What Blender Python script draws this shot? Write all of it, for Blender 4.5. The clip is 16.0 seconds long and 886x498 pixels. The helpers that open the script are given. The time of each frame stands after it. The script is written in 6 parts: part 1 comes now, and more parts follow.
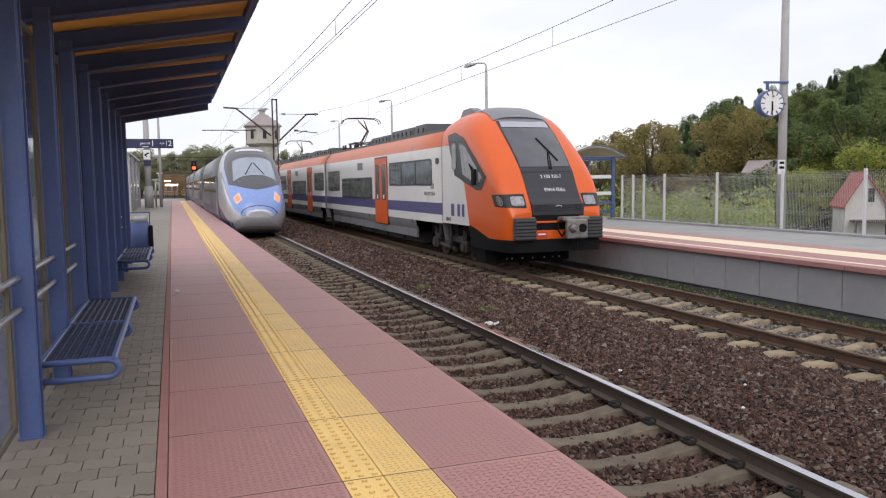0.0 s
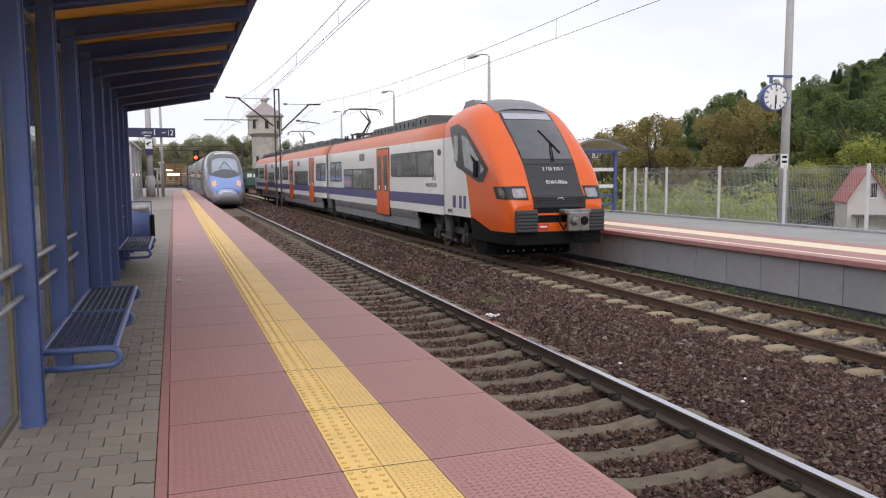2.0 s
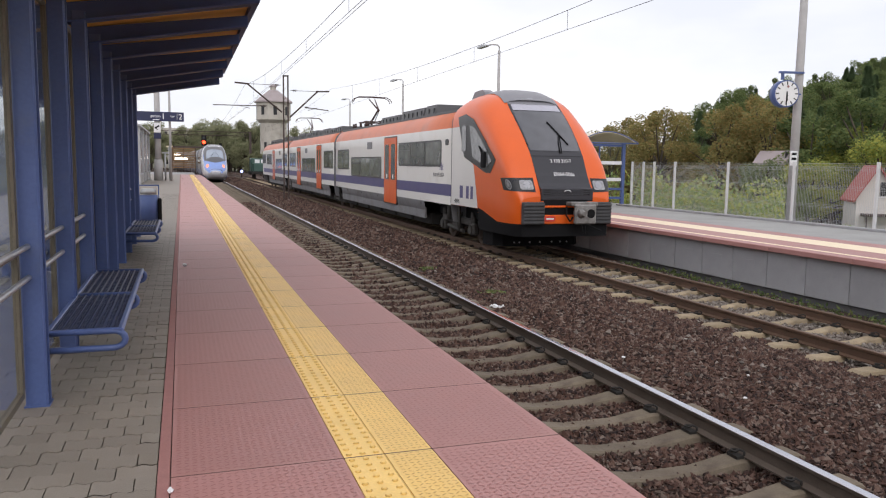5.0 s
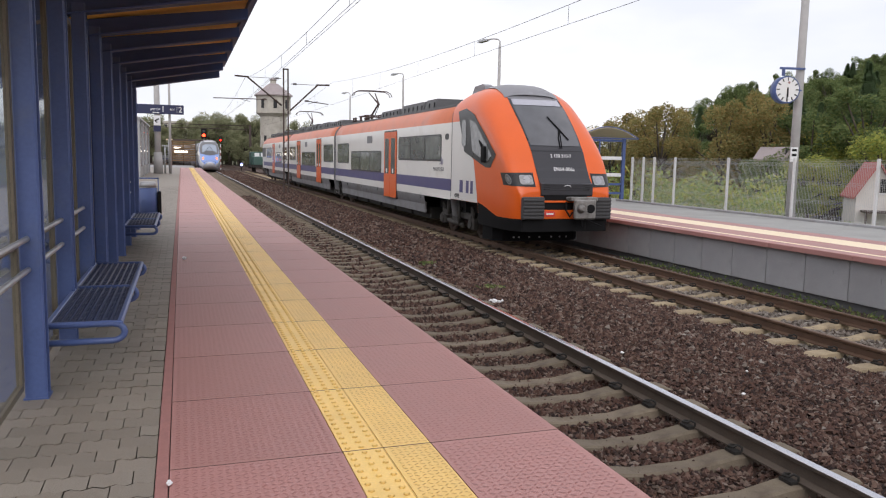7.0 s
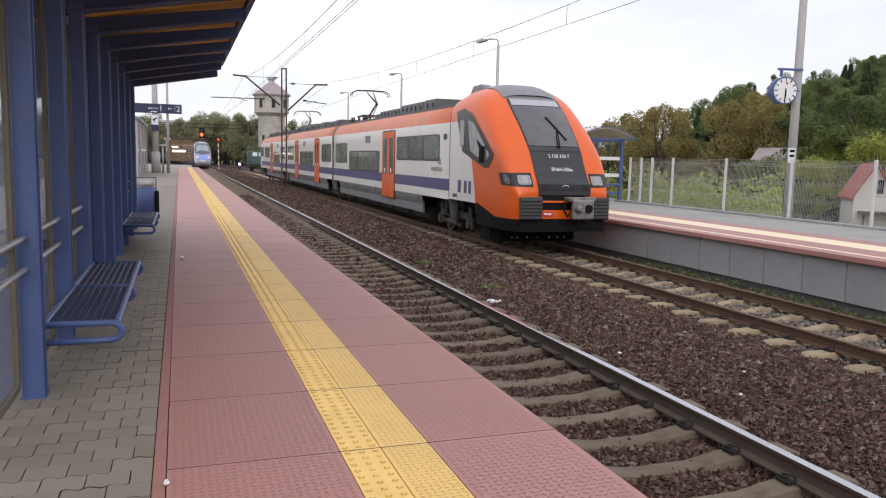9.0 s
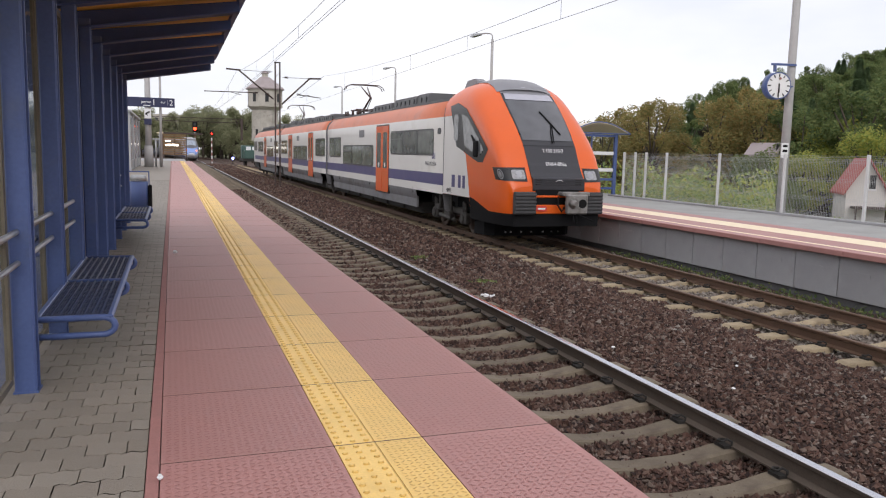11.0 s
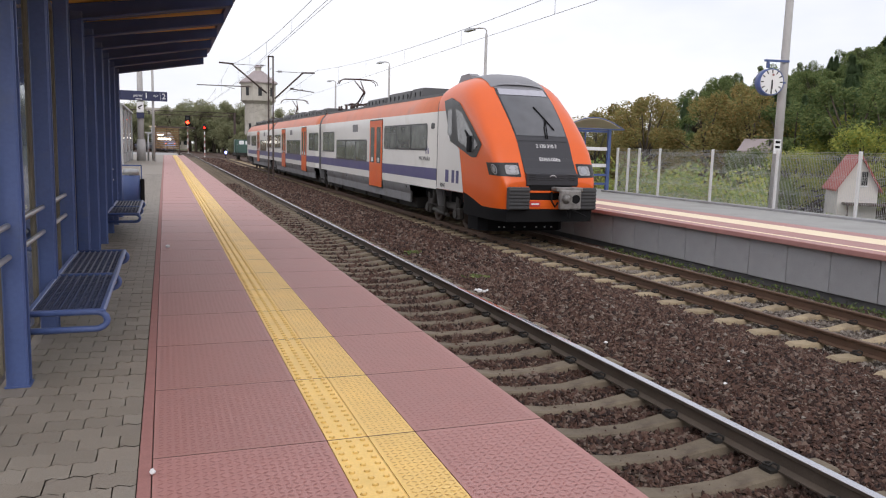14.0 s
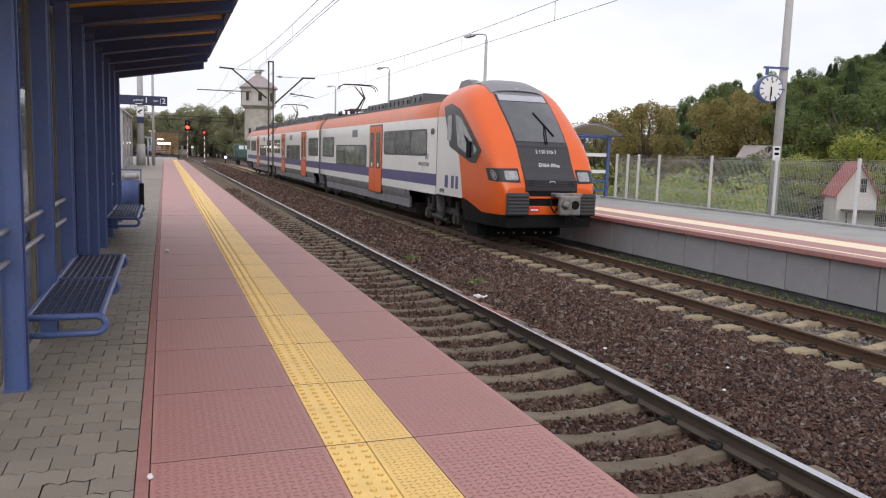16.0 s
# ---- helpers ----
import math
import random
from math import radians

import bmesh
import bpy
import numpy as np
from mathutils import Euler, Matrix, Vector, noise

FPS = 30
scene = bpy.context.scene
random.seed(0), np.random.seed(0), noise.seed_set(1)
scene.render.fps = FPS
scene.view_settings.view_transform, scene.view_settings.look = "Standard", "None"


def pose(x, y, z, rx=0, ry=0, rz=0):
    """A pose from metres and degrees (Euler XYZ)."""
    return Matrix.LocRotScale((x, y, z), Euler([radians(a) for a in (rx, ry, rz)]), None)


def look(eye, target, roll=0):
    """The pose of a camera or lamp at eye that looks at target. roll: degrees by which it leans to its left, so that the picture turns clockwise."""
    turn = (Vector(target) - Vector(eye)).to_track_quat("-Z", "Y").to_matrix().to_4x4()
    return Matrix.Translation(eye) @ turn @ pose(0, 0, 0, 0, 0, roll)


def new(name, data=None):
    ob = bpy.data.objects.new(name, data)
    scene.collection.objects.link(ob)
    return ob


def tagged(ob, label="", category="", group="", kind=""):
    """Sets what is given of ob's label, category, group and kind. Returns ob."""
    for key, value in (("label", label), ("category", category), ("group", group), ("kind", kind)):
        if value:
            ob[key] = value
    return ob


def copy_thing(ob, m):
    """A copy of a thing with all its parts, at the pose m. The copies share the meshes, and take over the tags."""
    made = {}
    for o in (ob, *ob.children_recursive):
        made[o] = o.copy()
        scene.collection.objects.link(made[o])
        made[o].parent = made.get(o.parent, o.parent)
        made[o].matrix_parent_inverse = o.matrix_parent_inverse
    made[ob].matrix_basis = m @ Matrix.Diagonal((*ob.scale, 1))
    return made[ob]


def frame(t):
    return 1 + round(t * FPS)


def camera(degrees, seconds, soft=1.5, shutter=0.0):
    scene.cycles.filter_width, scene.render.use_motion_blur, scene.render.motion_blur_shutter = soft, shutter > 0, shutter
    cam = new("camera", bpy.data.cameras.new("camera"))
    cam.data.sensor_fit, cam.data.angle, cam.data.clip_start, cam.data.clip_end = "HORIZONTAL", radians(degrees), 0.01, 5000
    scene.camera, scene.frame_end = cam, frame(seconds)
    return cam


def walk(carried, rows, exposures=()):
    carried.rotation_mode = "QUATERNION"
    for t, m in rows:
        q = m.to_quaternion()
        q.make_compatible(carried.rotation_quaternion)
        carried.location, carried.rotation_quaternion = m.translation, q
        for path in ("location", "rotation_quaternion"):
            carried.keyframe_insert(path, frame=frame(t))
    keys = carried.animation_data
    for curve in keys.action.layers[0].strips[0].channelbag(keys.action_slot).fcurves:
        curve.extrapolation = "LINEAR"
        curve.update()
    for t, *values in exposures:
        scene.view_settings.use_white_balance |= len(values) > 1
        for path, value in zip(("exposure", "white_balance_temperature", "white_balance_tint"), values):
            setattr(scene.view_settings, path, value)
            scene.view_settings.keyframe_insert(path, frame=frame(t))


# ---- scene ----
# near platform top is z = 0; tracks run along +y; x to the right
cam = camera(60.29, 16.0, 1.15)
EYE = (0.0, 0.0, 1.62)
PATH = [
    (0.0, pose(*EYE, 85.07, 0.81, -19.51)),
    (0.5, pose(*EYE, 84.91, 0.74, -19.32)),
    (1.0, pose(*EYE, 84.77, 0.61, -19.81)),
    (1.5, pose(*EYE, 84.61, 0.45, -19.76)),
    (2.0, pose(*EYE, 84.44, 0.35, -19.37)),
    (2.5, pose(*EYE, 84.31, 0.22, -19.12)),
    (3.0, pose(*EYE, 84.20, 0.14, -18.99)),
    (3.5, pose(*EYE, 84.07, -0.21, -18.91)),
    (4.0, pose(*EYE, 83.93, -0.52, -18.86)),
    (6.5, pose(*EYE, 83.37, -1.07, -18.81)),
    (7.0, pose(*EYE, 83.27, -1.14, -18.81)),
    (7.5, pose(*EYE, 83.21, -1.07, -18.82)),
    (8.0, pose(*EYE, 83.25, -1.17, -18.86)),
    (8.5, pose(*EYE, 83.29, -1.18, -18.90)),
    (9.0, pose(*EYE, 83.27, -1.28, -18.95)),
    (11.5, pose(*EYE, 82.81, -1.33, -19.54)),
    (12.0, pose(*EYE, 82.78, -1.28, -19.69)),
    (12.5, pose(*EYE, 82.70, -1.27, -19.80)),
    (13.0, pose(*EYE, 82.62, -1.38, -19.86)),
    (13.5, pose(*EYE, 82.54, -1.52, -19.87)),
    (14.0, pose(*EYE, 82.51, -1.58, -19.87)),
    (14.5, pose(*EYE, 82.54, -1.67, -19.88)),
    (15.0, pose(*EYE, 82.60, -1.67, -19.88)),
    (15.5, pose(*EYE, 82.78, -1.70, -19.92)),
    (16.0, pose(*EYE, 82.92, -1.78, -19.90)),
]
walk(cam, PATH, [(0.0, 0.14, 6500, 14), (4.0, 0.14, 6540, 14), (16.0, 0.14, 6540, 14)])

# ---- light ----
world = bpy.data.worlds.new("overcast_sky")
scene.world = world
world.use_nodes = True
wn, wl = world.node_tree.nodes, world.node_tree.links
wn.clear()
w_out = wn.new("ShaderNodeOutputWorld")
w_bg = wn.new("ShaderNodeBackground")
w_sky = wn.new("ShaderNodeTexSky")
w_sky.sky_type = "NISHITA"
w_sky.sun_disc = False
w_sky.sun_elevation = radians(38)
w_sky.sun_rotation = radians(200)
w_tc = wn.new("ShaderNodeTexCoord")
w_map = wn.new("ShaderNodeMapping")
w_map.inputs["Scale"].default_value = (1.0, 1.0, 3.0)
w_noise = wn.new("ShaderNodeTexNoise")
w_noise.inputs["Scale"].default_value = 2.2
w_noise.inputs["Detail"].default_value = 5
w_ramp = wn.new("ShaderNodeValToRGB")
w_ramp.color_ramp.elements[0].position = 0.35
w_ramp.color_ramp.elements[0].color = (7.6, 7.9, 8.5, 1)
w_ramp.color_ramp.elements[1].position = 0.62
w_ramp.color_ramp.elements[1].color = (9.6, 9.65, 9.8, 1)
w_mix = wn.new("ShaderNodeMix")
w_mix.data_type = "RGBA"
w_mix.inputs[0].default_value = 0.88
wl.new(w_tc.outputs["Generated"], w_map.inputs["Vector"])
wl.new(w_map.outputs[0], w_noise.inputs["Vector"])
wl.new(w_noise.outputs[0], w_ramp.inputs[0])
wl.new(w_sky.outputs[0], w_mix.inputs["A"])
wl.new(w_ramp.outputs[0], w_mix.inputs["B"])
wl.new(w_mix.outputs["Result"], w_bg.inputs[0])
w_bg.inputs[1].default_value = 0.112
wl.new(w_bg.outputs[0], w_out.inputs[0])

sun_data = bpy.data.lights.new("sun", "SUN")
sun_data.energy = 0.85
sun_data.angle = radians(40)
sun_data.color = (1.0, 0.97, 0.92)
sun = new("sun", sun_data)
sun.matrix_world = look((-8, -44, 34), (0, 0, 0))

# ---- building helpers ----


def mesh_of(name, bm):
    me = bpy.data.meshes.new(name)
    bm.normal_update()
    bm.to_mesh(me)
    bm.free()
    return me


def part(name, bm, material, parent=None, label="", smooth=False):
    """One mesh object from a bmesh, under a thing or a part; material may be a list."""
    me = mesh_of(name, bm)
    for m in material if isinstance(material, (list, tuple)) else [material]:
        me.materials.append(m)
    if smooth:
        for p in me.polygons:
            p.use_smooth = True
    ob = new(name, me)
    ob.parent = parent
    if label:
        ob["label"] = label
    return ob


def shared(name, me, parent, m=None):
    ob = new(name, me)
    ob.parent = parent
    if m is not None:
        ob.matrix_basis = m
    return ob


def thing(name, label, category, group="", kind="", at=(0, 0, 0)):
    ob = new(name)
    ob.location = at
    ob.empty_display_size = 0.2
    return tagged(ob, label, category, group, kind)


def structure(ob, label, category):
    return tagged(ob, label, category, "", "structure")


def box(bm, x0, x1, y0, y1, z0, z1, bevel=0.0, mi=0):
    vs = [bm.verts.new(p) for p in ((x0, y0, z0), (x1, y0, z0), (x1, y1, z0), (x0, y1, z0), (x0, y0, z1), (x1, y0, z1), (x1, y1, z1), (x0, y1, z1))]
    fs = [bm.faces.new([vs[i] for i in f]) for f in ((3, 2, 1, 0), (4, 5, 6, 7), (0, 1, 5, 4), (1, 2, 6, 5), (2, 3, 7, 6), (3, 0, 4, 7))]
    for f in fs:
        f.material_index = mi
    if bevel:
        es = list({e for f in fs for e in f.edges})
        bmesh.ops.bevel(bm, geom=es, offset=bevel, segments=1, affect="EDGES", profile=0.5)
    return vs


def new_box(*a, **k):
    bm = bmesh.new()
    box(bm, *a, **k)
    return bm


def rod(bm, p0, p1, r, n=8, r1=None, caps=True, mi=0):
    """A round bar from p0 to p1."""
    p0, p1 = Vector(p0), Vector(p1)
    d = (p1 - p0).normalized()
    a = d.orthogonal().normalized()
    b = d.cross(a)
    r1 = r if r1 is None else r1
    c0 = [bm.verts.new(p0 + (a * math.cos(t) + b * math.sin(t)) * r) for t in (2 * math.pi * i / n for i in range(n))]
    c1 = [bm.verts.new(p1 + (a * math.cos(t) + b * math.sin(t)) * r1) for t in (2 * math.pi * i / n for i in range(n))]
    for i in range(n):
        f = bm.faces.new((c0[i], c0[(i + 1) % n], c1[(i + 1) % n], c1[i]))
        f.smooth = True
        f.material_index = mi
    if caps:
        bm.faces.new(c0[::-1]).material_index = mi
        top = bm.faces.new(c1)
        top.material_index = mi
        return top


def pipe(bm, pts, r, n=8):
    """A bent round bar along points."""
    pts = [Vector(p) for p in pts]
    rings = []
    a = None
    for i, p in enumerate(pts):
        d = (pts[min(i + 1, len(pts) - 1)] - pts[max(i - 1, 0)]).normalized()
        a = d.orthogonal().normalized() if a is None else (a - d * a.dot(d)).normalized()
        b = d.cross(a)
        rings.append([bm.verts.new(p + (a * math.cos(t) + b * math.sin(t)) * r) for t in (2 * math.pi * k / n for k in range(n))])
    for q, w in zip(rings, rings[1:]):
        for k in range(n):
            bm.faces.new((q[k], q[(k + 1) % n], w[(k + 1) % n], w[k])).smooth = True
    bm.faces.new(rings[0][::-1])
    bm.faces.new(rings[-1])


def prism(bm, pts, axis, lo, hi, mi=0):
    """A flat outline swept along an axis: pts are the two other coordinates in x, y, z order."""
    def at(p, v):
        c = list(p)
        c.insert("xyz".index(axis), v)
        return bm.verts.new(c)
    a, b = [at(p, lo) for p in pts], [at(p, hi) for p in pts]
    n = len(pts)
    fs = [bm.faces.new(a[::-1]), bm.faces.new(b)]
    fs += [bm.faces.new((a[i], a[(i + 1) % n], b[(i + 1) % n], b[i])) for i in range(n)]
    for f in fs:
        f.material_index = mi
    bmesh.ops.recalc_face_normals(bm, faces=fs)


# ---- materials ----


def mat(name, color, rough=0.7, metal=0.0, vary=0.15, scale=8.0, fine=90.0, bump=0.0, bump_scale=120.0, dirt=None, dirt_at=0.6, dirt_scale=1.5, per_object=0.0, coat=0.0, alpha_shadow=None, spec=0.5):
    """A surface with broad and fine variation, stains and relief, in metres."""
    m = bpy.data.materials.new(name)
    m.use_nodes = True
    nt = m.node_tree
    n, l = nt.nodes, nt.links
    b = n["Principled BSDF"]
    geo = n.new("ShaderNodeTexCoord")
    big = n.new("ShaderNodeTexNoise")
    big.inputs["Scale"].default_value = scale
    big.inputs["Detail"].default_value = 4
    small = n.new("ShaderNodeTexNoise")
    small.inputs["Scale"].default_value = fine
    small.inputs["Detail"].default_value = 3
    for t in (big, small):
        l.new(geo.outputs["Object"], t.inputs["Vector"])
    add = n.new("ShaderNodeMath")
    add.operation = "ADD"
    l.new(big.outputs[0], add.inputs[0])
    l.new(small.outputs[0], add.inputs[1])
    rng = n.new("ShaderNodeMapRange")
    rng.inputs["From Min"].default_value, rng.inputs["From Max"].default_value = 0.65, 1.35
    rng.inputs["To Min"].default_value, rng.inputs["To Max"].default_value = 1 - vary, 1 + vary
    l.new(add.outputs[0], rng.inputs["Value"])
    value = rng.outputs[0]
    if per_object:
        info = n.new("ShaderNodeObjectInfo")
        r2 = n.new("ShaderNodeMapRange")
        r2.inputs["To Min"].default_value, r2.inputs["To Max"].default_value = 1 - per_object, 1 + per_object
        l.new(info.outputs["Random"], r2.inputs["Value"])
        mul = n.new("ShaderNodeMath")
        mul.operation = "MULTIPLY"
        l.new(value, mul.inputs[0])
        l.new(r2.outputs[0], mul.inputs[1])
        value = mul.outputs[0]
    tint = n.new("ShaderNodeVectorMath")
    tint.operation = "SCALE"
    tint.inputs[0].default_value = color
    l.new(value, tint.inputs["Scale"])
    col = tint.outputs[0]
    if dirt:
        dn = n.new("ShaderNodeTexNoise")
        dn.inputs["Scale"].default_value = dirt_scale
        dn.inputs["Detail"].default_value = 8
        dn.inputs["Roughness"].default_value = 0.65
        l.new(geo.outputs["Object"], dn.inputs["Vector"])
        dr = n.new("ShaderNodeMapRange")
        dr.inputs["From Min"].default_value, dr.inputs["From Max"].default_value = dirt_at - 0.12, dirt_at + 0.12
        dr.inputs["To Max"].default_value = 0.75
        l.new(dn.outputs[0], dr.inputs["Value"])
        mx = n.new("ShaderNodeMix")
        mx.data_type = "RGBA"
        mx.inputs["B"].default_value = (*dirt, 1)
        l.new(dr.outputs[0], mx.inputs[0])
        l.new(col, mx.inputs["A"])
        col = mx.outputs["Result"]
    l.new(col, b.inputs["Base Color"])
    rr = n.new("ShaderNodeMapRange")
    rr.inputs["To Min"].default_value, rr.inputs["To Max"].default_value = max(0.02, rough - 0.08), min(1, rough + 0.08)
    l.new(big.outputs[0], rr.inputs["Value"])
    l.new(rr.outputs[0], b.inputs["Roughness"])
    b.inputs["Metallic"].default_value = metal
    b.inputs["Coat Weight"].default_value = coat
    b.inputs["Specular IOR Level"].default_value = spec
    if bump:
        bn = n.new("ShaderNodeTexNoise")
        bn.inputs["Scale"].default_value = bump_scale
        bn.inputs["Detail"].default_value = 4
        l.new(geo.outputs["Object"], bn.inputs["Vector"])
        bp = n.new("ShaderNodeBump")
        bp.inputs["Strength"].default_value = bump
        bp.inputs["Distance"].default_value = 0.01
        l.new(bn.outputs[0], bp.inputs["Height"])
        l.new(bp.outputs[0], b.inputs["Normal"])
    return m


def glow(name, color, strength):
    m = bpy.data.materials.new(name)
    m.use_nodes = True
    b = m.node_tree.nodes["Principled BSDF"]
    b.inputs["Base Color"].default_value = (*color, 1)
    b.inputs["Emission Color"].default_value = (*color, 1)
    b.inputs["Emission Strength"].default_value = strength
    return m


def glass(name, color=(0.9, 0.95, 0.95), rough=0.02):
    m = bpy.data.materials.new(name)
    m.use_nodes = True
    b = m.node_tree.nodes["Principled BSDF"]
    b.inputs["Base Color"].default_value = (*color, 1)
    b.inputs["Transmission Weight"].default_value = 1.0
    b.inputs["Roughness"].default_value = rough
    b.inputs["IOR"].default_value = 1.45
    return m


M_RED = mat("red_concrete_slab", (0.41, 0.20, 0.182), 0.5, vary=0.10, scale=1.2, fine=60, bump=0.25, bump_scale=60, dirt=(0.33, 0.16, 0.145), dirt_at=0.66, dirt_scale=1.1, per_object=0.04)
M_REDSTRIP = mat("red_kerb_strip", (0.33, 0.155, 0.14), 0.8, vary=0.15)
M_YELLOW = mat("yellow_tactile_slab", (0.86, 0.58, 0.185), 0.5, vary=0.10, scale=2, fine=70, dirt=(0.70, 0.47, 0.15), dirt_at=0.64, dirt_scale=2.5, per_object=0.03)
M_PAVER = mat("grey_paver", (0.24, 0.208, 0.172), 0.6, vary=0.16, scale=3, fine=120, bump=0.3, bump_scale=150, per_object=0.12)
M_JOINT = mat("joint_sand", (0.105, 0.088, 0.07), 0.95, vary=0.2)
M_CONC = mat("pale_concrete", (0.33, 0.33, 0.34), 0.8, vary=0.12, scale=2, dirt=(0.2, 0.19, 0.18), dirt_at=0.62, dirt_scale=1.2, per_object=0.05)
M_SLEEPER = mat("weathered_sleeper", (0.185, 0.15, 0.108), 0.9, vary=0.2, scale=4, fine=80, bump=0.3, dirt=(0.08, 0.06, 0.045), dirt_at=0.55, dirt_scale=4, per_object=0.15)
M_SLEEPER2 = mat("pale_sleeper", (0.32, 0.255, 0.165), 0.9, vary=0.2, scale=4, fine=80, bump=0.3, dirt=(0.16, 0.12, 0.08), dirt_at=0.6, dirt_scale=3, per_object=0.15)
M_RAIL = mat("rusty_rail_side", (0.115, 0.09, 0.072), 0.75, metal=0.2, vary=0.2, scale=6)
M_RAILBROWN = mat("brown_rail", (0.12, 0.07, 0.045), 0.6, metal=0.2, vary=0.2, scale=6)
M_RAILTOP = mat("polished_rail_head", (0.55, 0.55, 0.58), 0.22, metal=1.0, vary=0.08)
M_BLUE = mat("blue_painted_steel", (0.072, 0.112, 0.275), 0.42, vary=0.12, scale=3, fine=40, dirt=(0.095, 0.125, 0.22), dirt_at=0.66, dirt_scale=4)
M_DARKBLUE = mat("dark_blue_roof_beam", (0.05, 0.085, 0.23), 0.5, vary=0.12)
M_ORANGEPANEL = mat("ochre_roof_board", (0.88, 0.48, 0.10), 0.7, vary=0.12, scale=4)
M_GALV = mat("galvanised_steel", (0.42, 0.43, 0.44), 0.45, metal=0.7, vary=0.12)
M_POLE = mat("grey_concrete_pole", (0.41, 0.40, 0.395), 0.75, vary=0.12, scale=5, bump=0.1)
M_BLACK = mat("black_steel", (0.009, 0.009, 0.010), 0.75, vary=0.2, spec=0.15)
M_RUST = mat("dark_brown_mast_steel", (0.06, 0.04, 0.035), 0.7, vary=0.25, scale=6)
M_TORANGE = mat("orange_train_paint", (0.74, 0.112, 0.007), 0.34, vary=0.06, scale=1.0, coat=0.2)
M_TSALMON = mat("faded_salmon_roof_paint", (0.64, 0.19, 0.095), 0.42, vary=0.08, scale=1.5, dirt=(0.42, 0.17, 0.11), dirt_at=0.64, dirt_scale=1.2)
M_TWHITE = mat("dusty_white_train_paint", (0.72, 0.705, 0.675), 0.36, vary=0.04, scale=1.0, dirt=(0.58, 0.55, 0.50), dirt_at=0.68, dirt_scale=1.2)
M_TGREY = mat("grey_train_skirt", (0.20, 0.20, 0.21), 0.5, vary=0.1, scale=1.5, dirt=(0.11, 0.1, 0.09), dirt_at=0.58)
M_TVIOLET = mat("violet_stripe_paint", (0.075, 0.07, 0.19), 0.38, vary=0.08, scale=2)
M_TBLACK = mat("black_train_panel", (0.022, 0.023, 0.026), 0.3, vary=0.15, spec=0.35)
M_TDARKGREY = mat("dark_grey_front_panel", (0.030, 0.030, 0.037), 0.4, vary=0.1)
M_GLASSDARK = mat("dark_train_glass", (0.02, 0.024, 0.026), 0.06, vary=0.3, scale=0.8, fine=3, spec=0.7)
M_UNDER = mat("grimy_running_gear", (0.022, 0.02, 0.018), 0.8, vary=0.3, scale=7)
M_GEAR = mat("dusty_grey_running_gear", (0.055, 0.05, 0.045), 0.75, vary=0.3, scale=9, dirt=(0.03, 0.027, 0.025), dirt_at=0.52, dirt_scale=5)
# body silver darkened on the flanks for the platform mirrored there
M_FLANK = mat("silver_flank_darkened", (0.20, 0.20, 0.215), 0.3, metal=0.45, vary=0.08, scale=1)
M_SILVER = mat("silver_train_body", (0.52, 0.52, 0.56), 0.3, metal=0.55, vary=0.06, scale=1)
M_PBLUE = mat("light_blue_nose_paint", (0.23, 0.34, 0.68), 0.25, vary=0.05, coat=0.5)
M_PNAVY = mat("navy_train_stripe", (0.02, 0.03, 0.12), 0.35, vary=0.1)
M_WHITE = mat("white_paint", (0.75, 0.75, 0.76), 0.45, vary=0.05)
M_SIGNBLUE = mat("navy_sign_panel", (0.015, 0.02, 0.07), 0.4, vary=0.08)
M_GLASS = glass("clear_shelter_glass")
M_REDLAMP = glow("red_signal_light", (1.0, 0.02, 0.01), 7)
M_AMBER = glow("orange_red_signal_light", (1.0, 0.04, 0.012), 8)
M_TAIL = glow("red_tail_light", (1.0, 0.15, 0.06), 1.7)

# ---- ground, platforms and tracks ----
RAIL_Z = -0.655
NEAR_Z = -0.535
NEAR_C, FAR_C = 3.562, 9.035
GAUGE = 0.7535
BED_Z = -0.86


def bend(y):
    """How far the near track swings to the left at y, and its heading in degrees."""
    if y < 122:
        return 0.0, 0.0
    if y < 160:
        d = y - 122
        return -1.5e-5 * d ** 3, math.degrees(4.5e-5 * d * d)
    d = y - 160
    return -0.823 - 0.065 * d - d * d / 700, math.degrees(0.065 + d / 350)


def island_mat(name, cols, rough=0.9, bump=0.4):
    """Each loose piece takes its own colour out of a ramp."""
    m = mat(name, cols[0], rough, vary=0.2, scale=20, fine=90, bump=bump, bump_scale=90)
    n, l = m.node_tree.nodes, m.node_tree.links
    g = n.new("ShaderNodeNewGeometry")
    r = n.new("ShaderNodeValToRGB")
    e = r.color_ramp.elements
    while len(e) < len(cols):
        e.new(0.5)
    for i, c in enumerate(cols):
        e[i].position = i / (len(cols) - 1)
        e[i].color = (*c, 1)
    mx = n.new("ShaderNodeMix")
    mx.data_type = "RGBA"
    mx.blend_type = "MULTIPLY"
    mx.inputs[0].default_value = 0.5
    b = n["Principled BSDF"]
    src = b.inputs["Base Color"].links[0].from_socket
    l.new(g.outputs["Random Per Island"], r.inputs[0])
    l.new(r.outputs[0], b.inputs["Base Color"])
    return m


